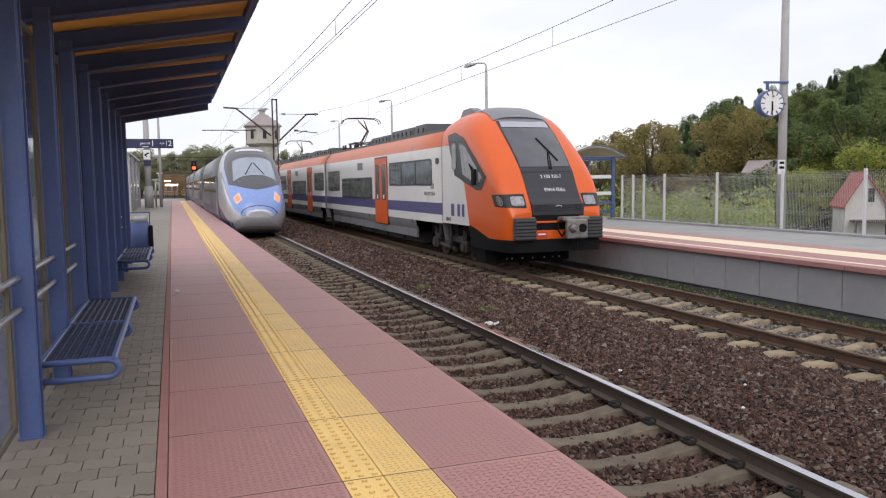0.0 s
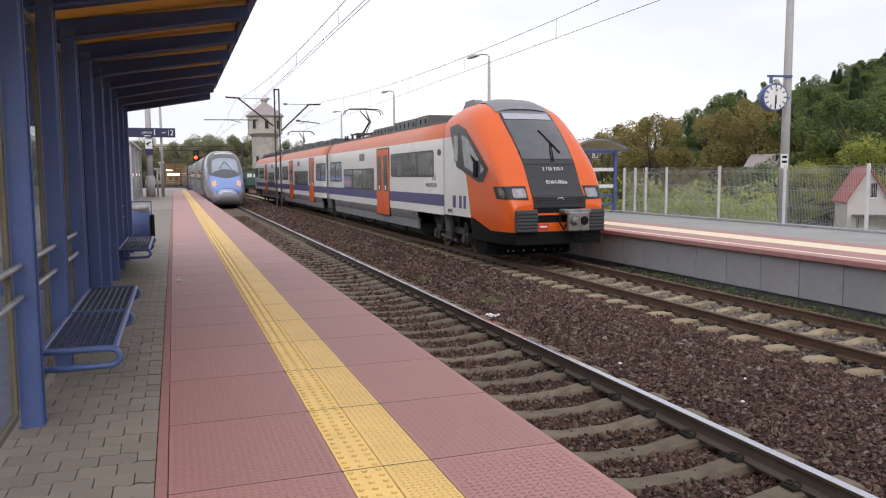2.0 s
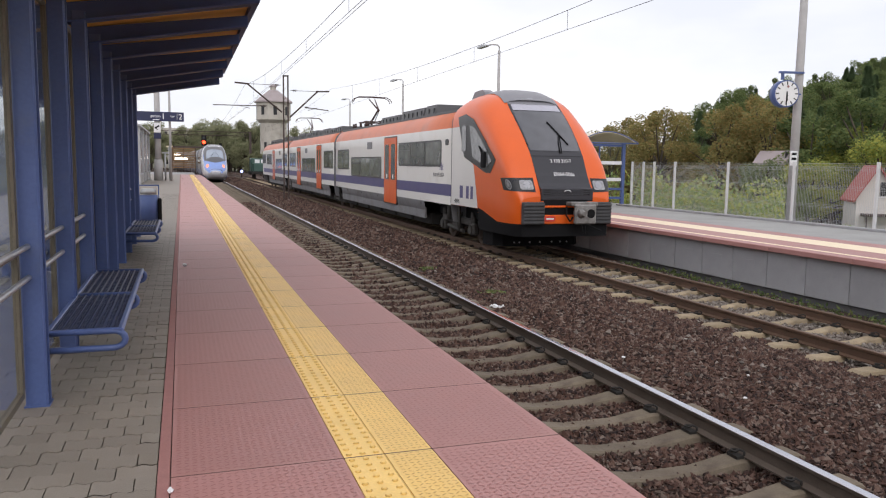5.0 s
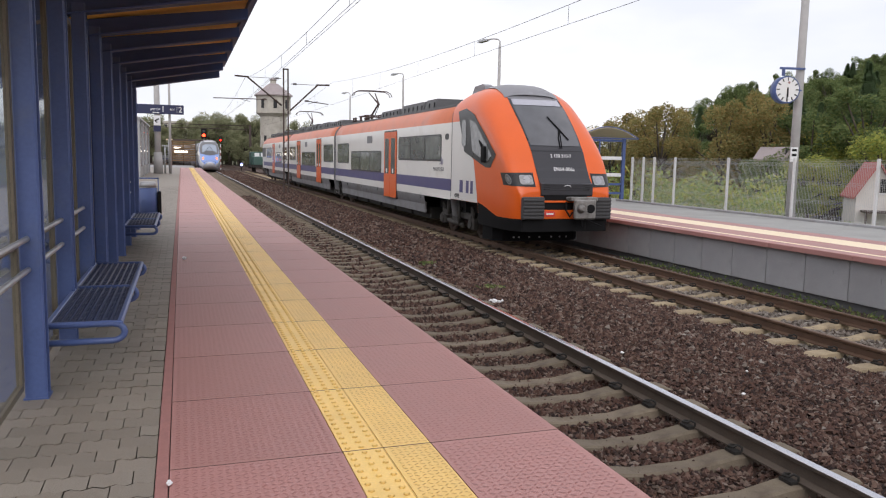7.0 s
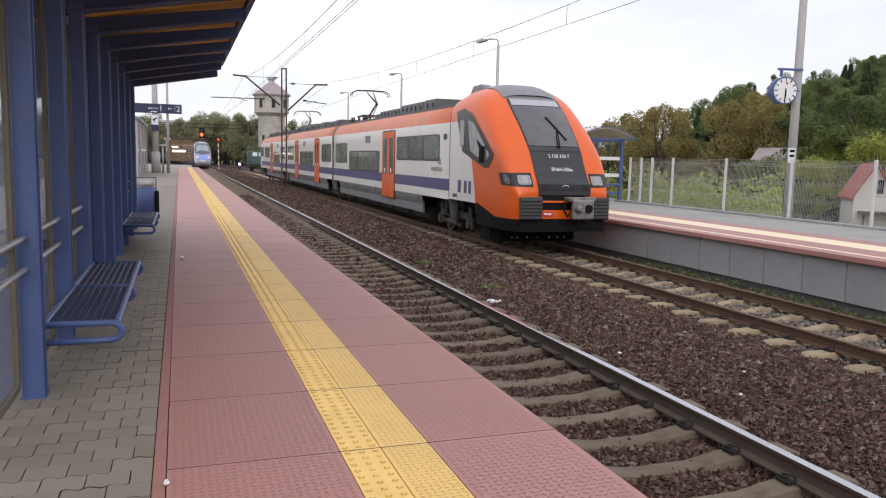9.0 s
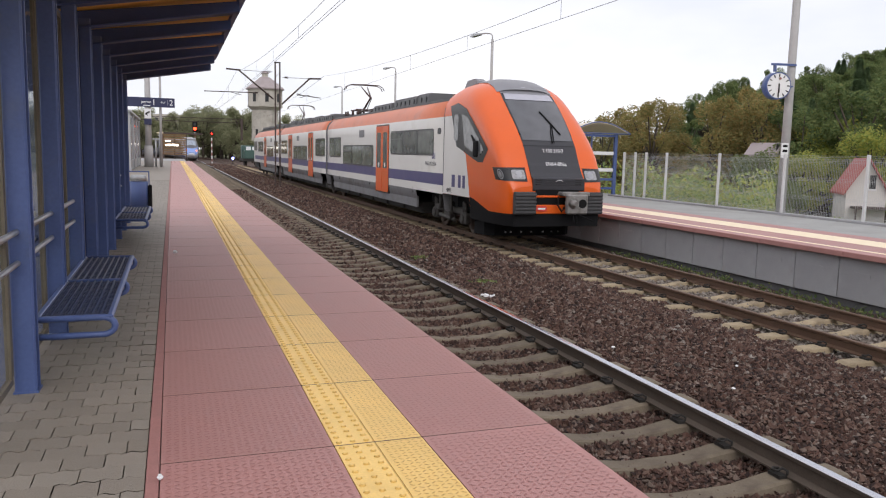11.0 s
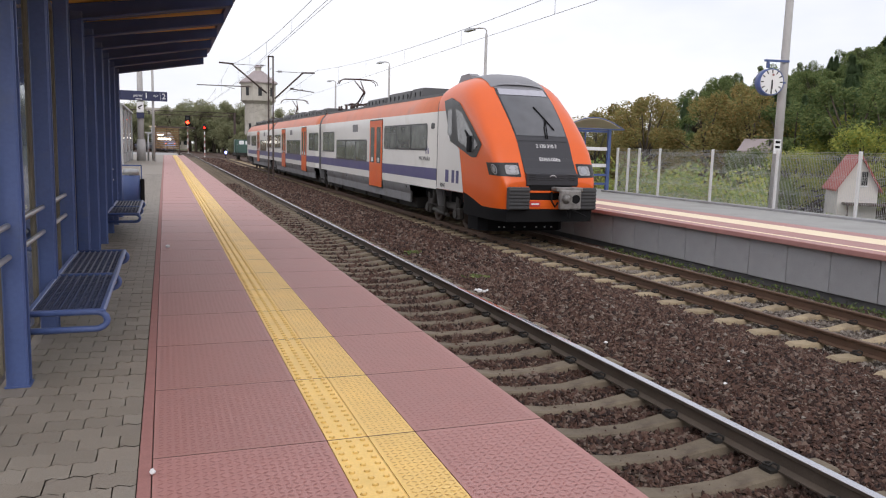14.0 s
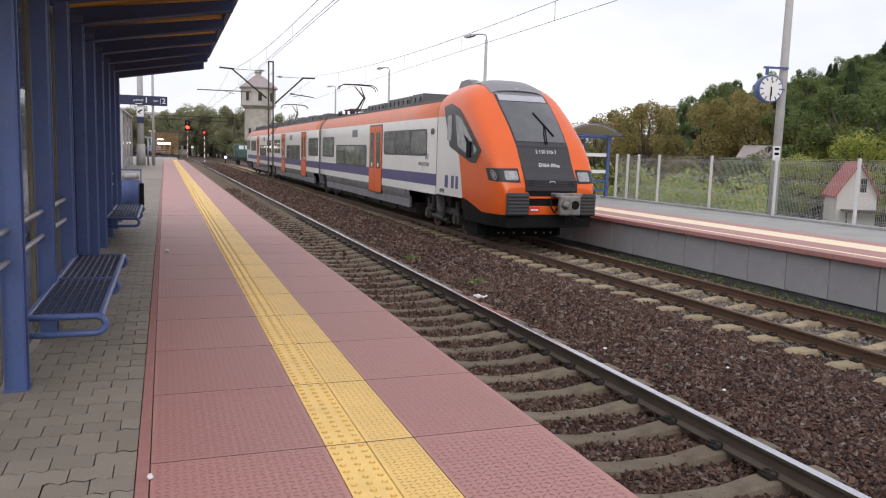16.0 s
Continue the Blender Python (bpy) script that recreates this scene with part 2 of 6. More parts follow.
M_GROUND = mat("earth_and_grass_verge", (0.085, 0.095, 0.04), 0.95, vary=0.4, scale=0.3, fine=4, bump=0.5, bump_scale=6, dirt=(0.13, 0.11, 0.06), dirt_at=0.55, dirt_scale=0.15)
M_BALLAST = mat("brown_track_ballast", (0.075, 0.045, 0.034), 0.95, vary=0.55, scale=16, fine=45, bump=1.0, bump_scale=26, dirt=(0.06, 0.038, 0.03), dirt_at=0.5, dirt_scale=1.2)
M_STONES = island_mat("broken_stone", [(0.018, 0.009, 0.008), (0.036, 0.018, 0.013), (0.056, 0.027, 0.0195), (0.077, 0.038, 0.027), (0.100, 0.053, 0.039), (0.13, 0.08, 0.06), (0.19, 0.15, 0.125)])
M_STONES2 = island_mat("pale_broken_stone", [(0.09, 0.075, 0.065), (0.15, 0.125, 0.105), (0.21, 0.18, 0.155), (0.28, 0.25, 0.22)])
M_ASPHALT = mat("pale_platform_paving", (0.33, 0.33, 0.32), 0.85, vary=0.10, scale=1.5, fine=30, dirt=(0.24, 0.24, 0.22), dirt_at=0.6, dirt_scale=0.6)


def land(x, y):
    """Height of the ground."""
    n = noise.noise(Vector((x * 0.02, y * 0.02, 0.3))) * 2 + noise.noise(Vector((x * 0.06, y * 0.06, 2.1))) * 0.6
    if x < 17.5:
        side = max(0.0, -x - 14)
        return -1.0 + min(side * 0.02, 6) + (n * 0.5 if x < -14 else 0)
    d = x - 17.5
    drop = -1.0 - 3.0 * min(1.0, d / 12.0)
    rise = max(0.0, d - 55.0)
    flat = max(0.0, min(1.0, 1.35 - y / 260.0))
    return drop + min(31.0, rise * 0.35) * flat + n * min(1.0, d / 10.0)


bm = bmesh.new()
XS = [-900, -500, -250, -120, -60, -30, -16, -12, 2, 12, 17, 18.5, 20, 24, 28, 32, 40, 50, 60, 70, 80, 90, 100, 115, 130, 150, 170, 200, 250, 350, 600, 1200]
YS = [-400, -150, -60, -30, -15, 0, 10, 20, 30, 40, 50, 60, 75, 90, 105, 120, 140, 160, 180, 210, 250, 300, 400, 600, 1000, 2500]
grid = [[bm.verts.new((x, y, land(x, y))) for y in YS] for x in XS]
for i in range(len(XS) - 1):
    for j in range(len(YS) - 1):
        bm.faces.new((grid[i][j], grid[i + 1][j], grid[i + 1][j + 1], grid[i][j + 1])).smooth = True
structure(part("ground", bm, M_GROUND), "rough grass and earth beyond the railway", "ground")

# ballast bed, with a slight crown between the tracks
bm = bmesh.new()
cols = [(-13.0, -1.05), (-12.0, BED_Z), (2.0, -0.80), (4.5, -0.80), (5.2, -0.75), (6.4, -0.74), (7.3, -0.80), (7.85, -0.905), (10.3, -0.925), (11.2, BED_Z), (17.3, BED_Z)]
ys = [-8, 20, 60, 100, 122, 135, 150, 165, 180, 200, 225, 250, 300]
rows_ = [[bm.verts.new((x + bend(y)[0], y, z)) for x, z in cols] for y in ys]
for a, b in zip(rows_, rows_[1:]):
    for i in range(len(cols) - 1):
        bm.faces.new((a[i], a[i + 1], b[i + 1], b[i]))
structure(part("track_bed", bm, M_BALLAST), "dark brown stone ballast of the track bed", "ballast")


def bed_height(x):
    return float(np.interp(x, [c[0] for c in cols], [c[1] for c in cols]))


def stones(name, n, x0, x1, y0, y1, r0, r1, material, label, seed, sink=0.2):
    """Broken stones strewn over the bed: one mesh of many loose pieces."""
    rng = np.random.default_rng(seed)
    base = np.array([(1, 0, 0), (-1, 0, 0), (0, 1, 0), (0, -1, 0), (0, 0, 1), (0, 0, -1)], float)
    tri = np.array([(0, 2, 4), (2, 1, 4), (1, 3, 4), (3, 0, 4), (2, 0, 5), (1, 2, 5), (3, 1, 5), (0, 3, 5)])
    x, y = rng.uniform(x0, x1, n), y0 + (y1 - y0) * rng.uniform(0, 1, n) ** 1.35
    r = rng.uniform(r0, r1, n) * (1 + 0.5 * (y - y0) / max(1.0, y1 - y0))
    z = np.interp(x, [c[0] for c in cols], [c[1] for c in cols]) + r * sink + rng.uniform(0, 0.02, n)
    v = base[None] * rng.uniform(0.55, 1.15, (n, 6, 1)) + rng.normal(0, 0.22, (n, 6, 3))
    v *= r[:, None, None] * rng.uniform(0.7, 1.3, (n, 1, 3))
    a = rng.uniform(0, 6.28, n)
    c, s = np.cos(a)[:, None], np.sin(a)[:, None]
    vx, vy = v[:, :, 0] * c - v[:, :, 1] * s, v[:, :, 0] * s + v[:, :, 1] * c
    v = np.stack([vx + x[:, None], vy + y[:, None], v[:, :, 2] * 0.8 + z[:, None]], 2).reshape(-1, 3)
    f = (tri[None] + 6 * np.arange(n)[:, None, None]).reshape(-1, 3)
    me = bpy.data.meshes.new(name)
    me.from_pydata(v.tolist(), [], f.tolist())
    me.materials.append(material)
    return tagged(new(name, me), label, "ballast", "", "stuff")


stones("ballast_stones", 64000, 2.15, 8.1, 3.2, 14, 0.015, 0.034, M_STONES, "loose dark red-brown stones between the tracks", 1)
stones("ballast_stones", 26000, 2.15, 8.1, 11, 46, 0.03, 0.055, M_STONES, "loose dark red-brown stones further along the tracks", 2)
stones("ballast_stones", 9000, 4.7, 8.1, 42, 118, 0.05, 0.085, M_STONES, "loose dark red-brown stones in the distance", 5)
stones("ballast_stones", 12000, 8.0, 10.8, 6.5, 20, 0.018, 0.038, M_STONES2, "paler stones between the rails of the far track", 3)
stones("ballast_stones", 500, 5.0, 8.0, 3.5, 16, 0.016, 0.034, M_STONES2, "scattered pale stones on the ballast", 4, 0.5)

# sleepers: concrete, dipped in the middle
PITCH = 0.602


def sleeper_mesh(name, material):
    bm = bmesh.new()
    prof = [(-1.28, -0.02), (-1.2, 0.015), (-0.95, 0.02), (-0.6, 0.012), (-0.25, -0.035), (0.25, -0.035), (0.6, 0.012), (0.95, 0.02), (1.2, 0.015), (1.28, -0.02)]
    rings = []
    for x, z in prof:
        w = 0.105 if abs(x) > 0.4 else 0.09
        rings.append([bm.verts.new(p) for p in ((x, -w - 0.03, -0.14), (x, -w, z - 0.015), (x, -w + 0.02, z), (x, w - 0.02, z), (x, w, z - 0.015), (x, w + 0.03, -0.14))])
    for a, b in zip(rings, rings[1:]):
        for i in range(5):
            bm.faces.new((a[i], a[i + 1], b[i + 1], b[i]))
    bm.faces.new(rings[0][::-1])
    bm.faces.new(rings[-1])
    bmesh.ops.recalc_face_normals(bm, faces=bm.faces)
    me = mesh_of(name, bm)
    me.materials.append(material)
    return me


def clip_mesh():
    """A sprung rail clip of bent round bar on its shoulder."""
    bm = bmesh.new()
    for s in (-1, 1):
        pts = [(s * 0.06, -0.05, 0.0), (s * 0.06, -0.05, 0.045), (s * 0.085, -0.02, 0.06), (s * 0.13, -0.03, 0.05), (s * 0.14, 0.02, 0.045), (s * 0.10, 0.05, 0.04), (s * 0.055, 0.04, 0.035)]
        pipe(bm, pts, 0.011, 5)
        box(bm, min(s * 0.07, s * 0.14), max(s * 0.07, s * 0.14), -0.06, 0.06, -0.005, 0.02)
    me = mesh_of("rail_clip", bm)
    me.materials.append(M_UNDER)
    return me


SL1, SL2, CLIP = sleeper_mesh("sleeper", M_SLEEPER), sleeper_mesh("sleeper", M_SLEEPER2), clip_mesh()


def rail_piece(x, y0, y1, top_mat, side_mat, parent, rz):
    pr = [(-0.07, 0), (0.07, 0), (0.07, 0.012), (0.012, 0.03), (0.01, 0.115), (0.034, 0.13), (0.036, 0.155), (0.028, 0.163), (-0.028, 0.163), (-0.036, 0.155), (-0.034, 0.13), (-0.01, 0.115), (-0.012, 0.03), (-0.07, 0.012)]
    bm = bmesh.new()
    ys_ = [y0, min(y1, 122)] + [y for y in range(126, int(y1) + 1, 6)] if y1 > 122 else [y0, y1]
    rings = [[bm.verts.new((x + px_ + bend(y)[0], y, rz - 0.163 + pz)) for px_, pz in pr] for y in ys_]
    n = len(pr)
    for a, b in zip(rings, rings[1:]):
        for i in range(n):
            bm.faces.new((a[i], b[i], b[(i + 1) % n], a[(i + 1) % n])).material_index = 1 if i in (6, 7, 8) else 0
    bm.faces.new(rings[0])
    return part("rail", bm, [side_mat, top_mat], parent)


def track(label, centre, sl, side_mat, top_mat, y0, y1, phase, rz, pitch):
    t = thing("railway_track", label, "railway track")
    t["kind"] = "structure"
    for s in (-1, 1):
        rail_piece(centre + s * GAUGE, y0, y1, top_mat, side_mat, t, rz)
    y = phase
    k = 0
    while y < 122:
        shared("sleeper", sl, t, pose(centre, y, rz - 0.185))
        if 2 < y < 26:
            for s in (-1, 1):
                shared("rail_clip", CLIP, t, pose(centre + s * GAUGE, y, rz - 0.165))
        y += pitch
    return t


track("near railway track with polished rails and dark concrete sleepers", NEAR_C, SL1, M_RAIL, M_RAILTOP, -8, 240, 0.67, NEAR_Z, PITCH)
track("far railway track with brown rails and pale sleepers", FAR_C, SL2, M_RAILBROWN, M_RAILBROWN, -8, 240, 0.65, RAIL_Z, 0.71)

# near platform: core, edge wall, slabs in rows
PLAT_END = 96.0
bm = bmesh.new()
box(bm, -7.5, 2.05, -8, PLAT_END, -1.2, -0.05)
near = structure(part("platform_near", bm, M_JOINT), "island platform with red slabs and a yellow tactile strip", "platform")
SLAB0, SLAB = 4.011 - 1.146 * 9, 1.146


def chequer(bm, x0, x1, y0, y1, z, step, mi=0):
    """Small flat diagonal marks in alternating directions, drawn as the ribs' shaded sides."""
    j = 0
    y = y0 + step / 2
    while y < y1:
        x = x0 + step / 2
        i = 0
        while x < x1 - step / 4:
            d = 1 if (i + j) % 2 else -1
            a = 0.36 * step
            c, s = a * 0.80, a * 0.6 * d
            vs = [bm.verts.new(p) for p in ((x - c - s * .25, y - s + c * .2, z), (x - c + s * .25, y - s - c * .2, z), (x + c + s * .25, y + s - c * .2, z), (x + c - s * .25, y + s + c * .2, z))]
            f = bm.faces.new(vs)
            f.normal_update()
            if f.normal.z < 0:
                f.normal_flip()
            f.material_index = mi
            x += step
            i += 1
        y += step
        j += 1


def slab_mesh(name, x0, x1, material, domes=False, ribs=0.0):
    bm = bmesh.new()
    box(bm, x0 + 0.003, x1 - 0.003, 0.003, SLAB - 0.003, -0.06, 0.0)
    if ribs:
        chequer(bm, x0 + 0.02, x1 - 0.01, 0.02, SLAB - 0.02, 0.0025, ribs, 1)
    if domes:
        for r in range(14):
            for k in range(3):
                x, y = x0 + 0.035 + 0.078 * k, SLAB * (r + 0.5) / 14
                # sides get the darker yellow as painted shade, caps the plain one
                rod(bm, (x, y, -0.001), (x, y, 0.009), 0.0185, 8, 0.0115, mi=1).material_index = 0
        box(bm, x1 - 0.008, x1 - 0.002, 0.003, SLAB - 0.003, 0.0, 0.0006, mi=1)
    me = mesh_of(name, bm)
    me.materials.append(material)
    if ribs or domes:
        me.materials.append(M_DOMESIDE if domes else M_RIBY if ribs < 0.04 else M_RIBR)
    return me


# darker tones paint the shade of ribs and dome sides, plus the seam
M_RIBY = mat("shaded_yellow_rib_mark", (0.50, 0.30, 0.095), 0.8, vary=0.2)
M_DOMESIDE = mat("shaded_dome_and_seam_yellow", (0.66, 0.42, 0.12), 0.6, vary=0.2)
M_RIBR = mat("shaded_red_rib_mark", (0.32, 0.145, 0.135), 0.6, vary=0.15)
red_near = slab_mesh("slab", -0.089, 0.814, M_RED, ribs=0.041)
red_far = slab_mesh("slab", -0.089, 0.814, M_RED)
edge_near = slab_mesh("edge_slab", 1.325, 2.14, M_RED, ribs=0.042)
edge_far = slab_mesh("edge_slab", 1.325, 2.14, M_RED)
dome = slab_mesh("tactile_slab", 0.814, 1.045, M_YELLOW, domes=True)
rib = slab_mesh("ribbed_slab", 1.045, 1.325, M_YELLOW, ribs=0.036)
bm = bmesh.new()
box(bm, -0.089, 2.135, -0.005, 0.005, -0.05, 0.0006)
joint_me = mesh_of("joint", bm)
joint_me.materials.append(mat("dirt_filled_joint", (0.13, 0.07, 0.06), 0.9, vary=0.3, scale=6))
k = 0
while SLAB0 + SLAB * k < PLAT_END - 1:
    y = SLAB0 + SLAB * k
    close = 1.5 < y < 14
    shared("joint", joint_me, near, pose(0, y, 0))
    shared("slab", red_near if close else red_far, near, pose(0, y, 0))
    shared("edge_slab", edge_near if close else edge_far, near, pose(0, y, 0))
    shared("tactile_slab", dome, near, pose(0, y, 0))
    shared("ribbed_slab", rib, near, pose(0, y, 0))
    k += 1
bm = bmesh.new()
box(bm, -0.153, -0.092, -8, PLAT_END, -0.06, 0.004, bevel=0.004)
part("kerb_strip", bm, M_REDSTRIP, near, "narrow dark red kerb strip")
bm = bmesh.new()
box(bm, 1.95, 2.09, -8, PLAT_END, -1.2, -0.062)
part("edge_wall", bm, M_CONC, near, "grey concrete platform wall")


# grey interlocking pavers
def paver_outline(w, d):
    n = 0.014
    low = [(w * i / 8, n * (0, 1, 0, -1)[i % 4]) for i in range(9)] if w > 0.15 else [(w * i / 4, n * (0, 1, 0, -1)[i % 4]) for i in range(5)]
    return low + [(x, y + d) for x, y in low[::-1]]


PW, PD = 0.198, 0.163


def paver_spots():
    rng = random.Random(5)
    y, r = 2.2, 0
    while y < 40:
        x = -0.158 - (PW if r % 2 else PW / 2)
        half = r % 2 == 0
        while x > -3.4:
            yield x, y, rng.uniform(-0.003, 0.002), rng.uniform(-0.3, 0.3), half
            half = False
            x -= PW + 0.006
        y += PD + 0.006
        r += 1


bm = bmesh.new()
prism(bm, paver_outline(PW, PD), "z", -0.06, 0.0)
pv = mesh_of("paver", bm)
pv.materials.append(M_PAVER)
rest = bmesh.new()
count = 0
for x, y, dz, tilt, half in paver_spots():
    if not half and 4.0 < y < 8.6 and x > -1.6 and count < 300:
        shared("paver", pv, near, pose(x, y, dz, tilt, tilt))
        count += 1
    else:
        vs = [rest.verts.new((x + a, y + b, dz)) for a, b in paver_outline(PW / 2 if half else PW, PD)]
        rest.faces.new(vs)
M_PAVER2 = island_mat("grey_paver_field", [(0.215, 0.185, 0.15), (0.235, 0.205, 0.17), (0.25, 0.22, 0.183), (0.27, 0.237, 0.197)], 0.6)
field = part("paving_field", rest, M_PAVER2, near)
field["kind"] = "stuff"
bm = bmesh.new()
box(bm, -7.4, -0.153, 40, PLAT_END, -0.05, -0.001)
part("paved_surface", bm, M_PAVER2, near, "grey paved surface of the platform")
bm = bmesh.new()
box(bm, -7.4, -3.4, -8, 40, -0.05, -0.001)
part("paved_surface", bm, M_PAVER2, near, "grey paved surface of the platform")

# far platform: panel wall, ledge, yellow line
FP_Z, FP_X = 0.12, 10.85
bm = bmesh.new()
box(bm, FP_X + 0.35, 17.4, -8, 110, -1.2, FP_Z - 0.012)
farp = structure(part("platform_far", bm, M_ASPHALT), "far platform with concrete panel wall and red edge slabs", "platform")
y = -4.0
ledge_me, panel_me, base_me, lineme, red_me = None, None, None, None, None
bm = bmesh.new()
box(bm, FP_X, FP_X + 0.35, 0.004, 1.996, FP_Z - 0.10, FP_Z, bevel=0.01)
box(bm, FP_X + 0.48, FP_X + 1.25, 0.004, 1.996, FP_Z - 0.10, FP_Z, bevel=0.01)
ledge_me = mesh_of("edge_slab", bm)
ledge_me.materials.append(M_RED)
bm = bmesh.new()
box(bm, FP_X + 0.12, FP_X + 0.3, 0.007, 0.993, -0.72, FP_Z - 0.1, bevel=0.008)
box(bm, FP_X + 0.114, FP_X + 0.12, 0.34, 0.66, -0.30, -0.22)
panel_me = mesh_of("wall_panel", bm)
panel_me.materials.append(M_CONC)
bm = bmesh.new()
box(bm, FP_X + 0.35, FP_X + 0.48, 0.004, 1.996, FP_Z - 0.08, FP_Z + 0.001)
box(bm, FP_X + 1.25, FP_X + 2.05, 0.004, 1.996, FP_Z - 0.08, FP_Z + 0.001)
lineme = mesh_of("tactile_slab", bm)
M_PALEYELLOW = mat("pale_yellow_tactile_slab", (0.88, 0.74, 0.52), 0.5, vary=0.06)
lineme.materials.append(M_PALEYELLOW)
bm = bmesh.new()
box(bm, FP_X + 2.05, FP_X + 2.7, 0.004, 1.996, FP_Z - 0.08, FP_Z)
red_me = mesh_of("slab", bm)
red_me.materials.append(M_RED)
while y < 60:
    for nm, me in (("edge_slab", ledge_me), ("tactile_slab", lineme), ("slab", red_me)):
        shared(nm, me, farp, pose(0, y, 0))
    y += 2.0
y = 0.15
while y < 50:
    shared("wall_panel", panel_me, farp, pose(0, y, 0))
    y += 1.0
bm = bmesh.new()
box(bm, FP_X + 0.20, FP_X + 0.34, -8, 110, -1.2, -0.72)
box(bm, FP_X + 0.23, FP_X + 0.34, -8, 110, -0.72, FP_Z - 0.1)
part("wall_footing", bm, mat("dark_footing_concrete", (0.13, 0.13, 0.135), 0.85, vary=0.15, scale=3), farp, "darker concrete footing")

M_TUBE = glow("white_lamp_tube", (1.0, 0.95, 0.85), 3.0)
# ---- passenger shelter on the near platform ----
POST_Y0, POST_STEP, NPOST = 5.45, 1.49, 9
shelter = thing("platform_shelter", "blue steel passenger shelter with ochre roof boards and dark rafters", "shelter")


def roof_z(x):
    return 2.975 + (x + 0.86) * (0.30 / 1.67)


M_LOUVRE = mat("brownish_window_frame", (0.13, 0.11, 0.08), 0.5, vary=0.15)
for i in range(-1, NPOST):
    y = POST_Y0 + POST_STEP * i
    bm = bmesh.new()
    # an H-section column: two flanges, edges chamfered to catch light, and a web
    top = roof_z(-0.9) + 0.1
    prism(bm, [(-0.995, y + 0.013), (-0.995, y + 0.003), (-0.985, y - 0.005), (-0.876, y - 0.005), (-0.862, y + 0.006), (-0.862, y + 0.013)], "z", 0, top)
    box(bm, -0.995, -0.862, y + 0.115, y + 0.132, 0, top, bevel=0.003)
    box(bm, -0.94, -0.92, y + 0.013, y + 0.115, 0, top)
    box(bm, -1.004, -0.853, y - 0.012, y + 0.14, 0.0, 0.012)
    if i >= 0:
        part("column", bm, M_BLUE, shelter)
    else:
        bm.free()
    bm = bmesh.new()
    for x0, x1 in ((-1.0, 0.81), (-2.8, -1.0)):
        h = 0.195
        prism(bm, [(x0, roof_z(x0)), (x1, roof_z(x1)), (x1, roof_z(x1) + h * (0.7 if x1 > 0 else 1)), (x0, roof_z(x0) + h)], "y", y + 0.01, y + 0.12)
        prism(bm, [(x0, roof_z(x0)), (x1, roof_z(x1)), (x1, roof_z(x1) + 0.014), (x0, roof_z(x0) + 0.014)], "y", y - 0.02, y + 0.15)
        # chamfer added on the lower flange's front edge to catch a line of light
        prism(bm, [(y - 0.036, 0.016), (y - 0.0205, 0.0), (y - 0.0205, 0.016)], "x", x0, x1)
        for v in bm.verts[-6:]:
            v.co.z += roof_z(v.co.x)
    part("rafter", bm, M_DARKBLUE, shelter)
    if i >= 0:
        bm = bmesh.new()
        rod(bm, (-0.9, y + 0.06, roof_z(-.9) - 0.02), (-0.9, y + 0.06, roof_z(-.9) + 0.06), 0.02)
        part("bolt", bm, M_BLACK, shelter)
for i in range(-1, NPOST - 1):
    y = POST_Y0 + POST_STEP * i
    bm = bmesh.new()
    prism(bm, [(-2.8, roof_z(-2.8) + 0.20), (0.80, roof_z(0.80) + 0.20), (0.80, roof_z(0.80) + 0.225), (-2.8, roof_z(-2.8) + 0.225)], "y", y + 0.065, y + POST_STEP + 0.06)
    part("roof_board", bm, M_ORANGEPANEL, shelter)
    # the outer purlin and dark boards next to the beams
    bm = bmesh.new()
    prism(bm, [(0.803, roof_z(0.8) + 0.13), (0.86, roof_z(0.86) + 0.13), (0.86, roof_z(0.86) + 0.225), (0.803, roof_z(0.8) + 0.225)], "y", y + 0.065, y + POST_STEP + 0.06)
    part("gutter", bm, M_DARKBLUE, shelter)
# roof sheet, seen as a ribbed edge
bm = bmesh.new()
y = POST_Y0 - POST_STEP
while y < POST_Y0 + POST_STEP * (NPOST - 1) + 0.12:
    prism(bm, [(-2.9, roof_z(-2.9) + 0.230), (0.93, roof_z(0.93) + 0.230), (0.93, roof_z(0.93) + 0.270), (-2.9, roof_z(-2.9) + 0.270)], "y", y, y + 0.11)
    prism(bm, [(-2.9, roof_z(-2.9) + 0.227), (0.93, roof_z(0.93) + 0.227), (0.93, roof_z(0.93) + 0.232), (-2.9, roof_z(-2.9) + 0.232)], "y", y + 0.11, y + 0.22)
    y += 0.22
part("roof_sheet", bm, M_DARKBLUE, shelter, "ribbed dark metal roof sheet")
# glazed back wall between the columns
for i in range(-1, NPOST - 1):
    y = POST_Y0 + POST_STEP * i
    bm = bmesh.new()
    for yy in (y + 0.14, y + POST_STEP - 0.09):
        box(bm, -1.03, -0.99, yy, yy + 0.04, 0.08, 2.85)
    for z in (0.08, 1.0, 2.82):
        box(bm, -1.03, -0.99, y + 0.18, y + POST_STEP - 0.09, z, z + 0.04)
    frame_ = part("window_frame", bm, M_LOUVRE, shelter)
    bm = new_box(-1.014, -1.008, y + 0.18, y + POST_STEP - 0.09, 0.12, 2.82)
    g = part("pane", bm, M_GLASS, frame_)
    g.visible_shadow = False
    # leaning rails of steel tube
    for z in (0.86, 1.06) if i in (-1, 0, 1, 6) else ():
        bm = bmesh.new()
        rod(bm, (-0.945, y + 0.13, z), (-0.945, y + POST_STEP, z), 0.019, 10)
        part("leaning_rail", bm, M_GALV, shelter)
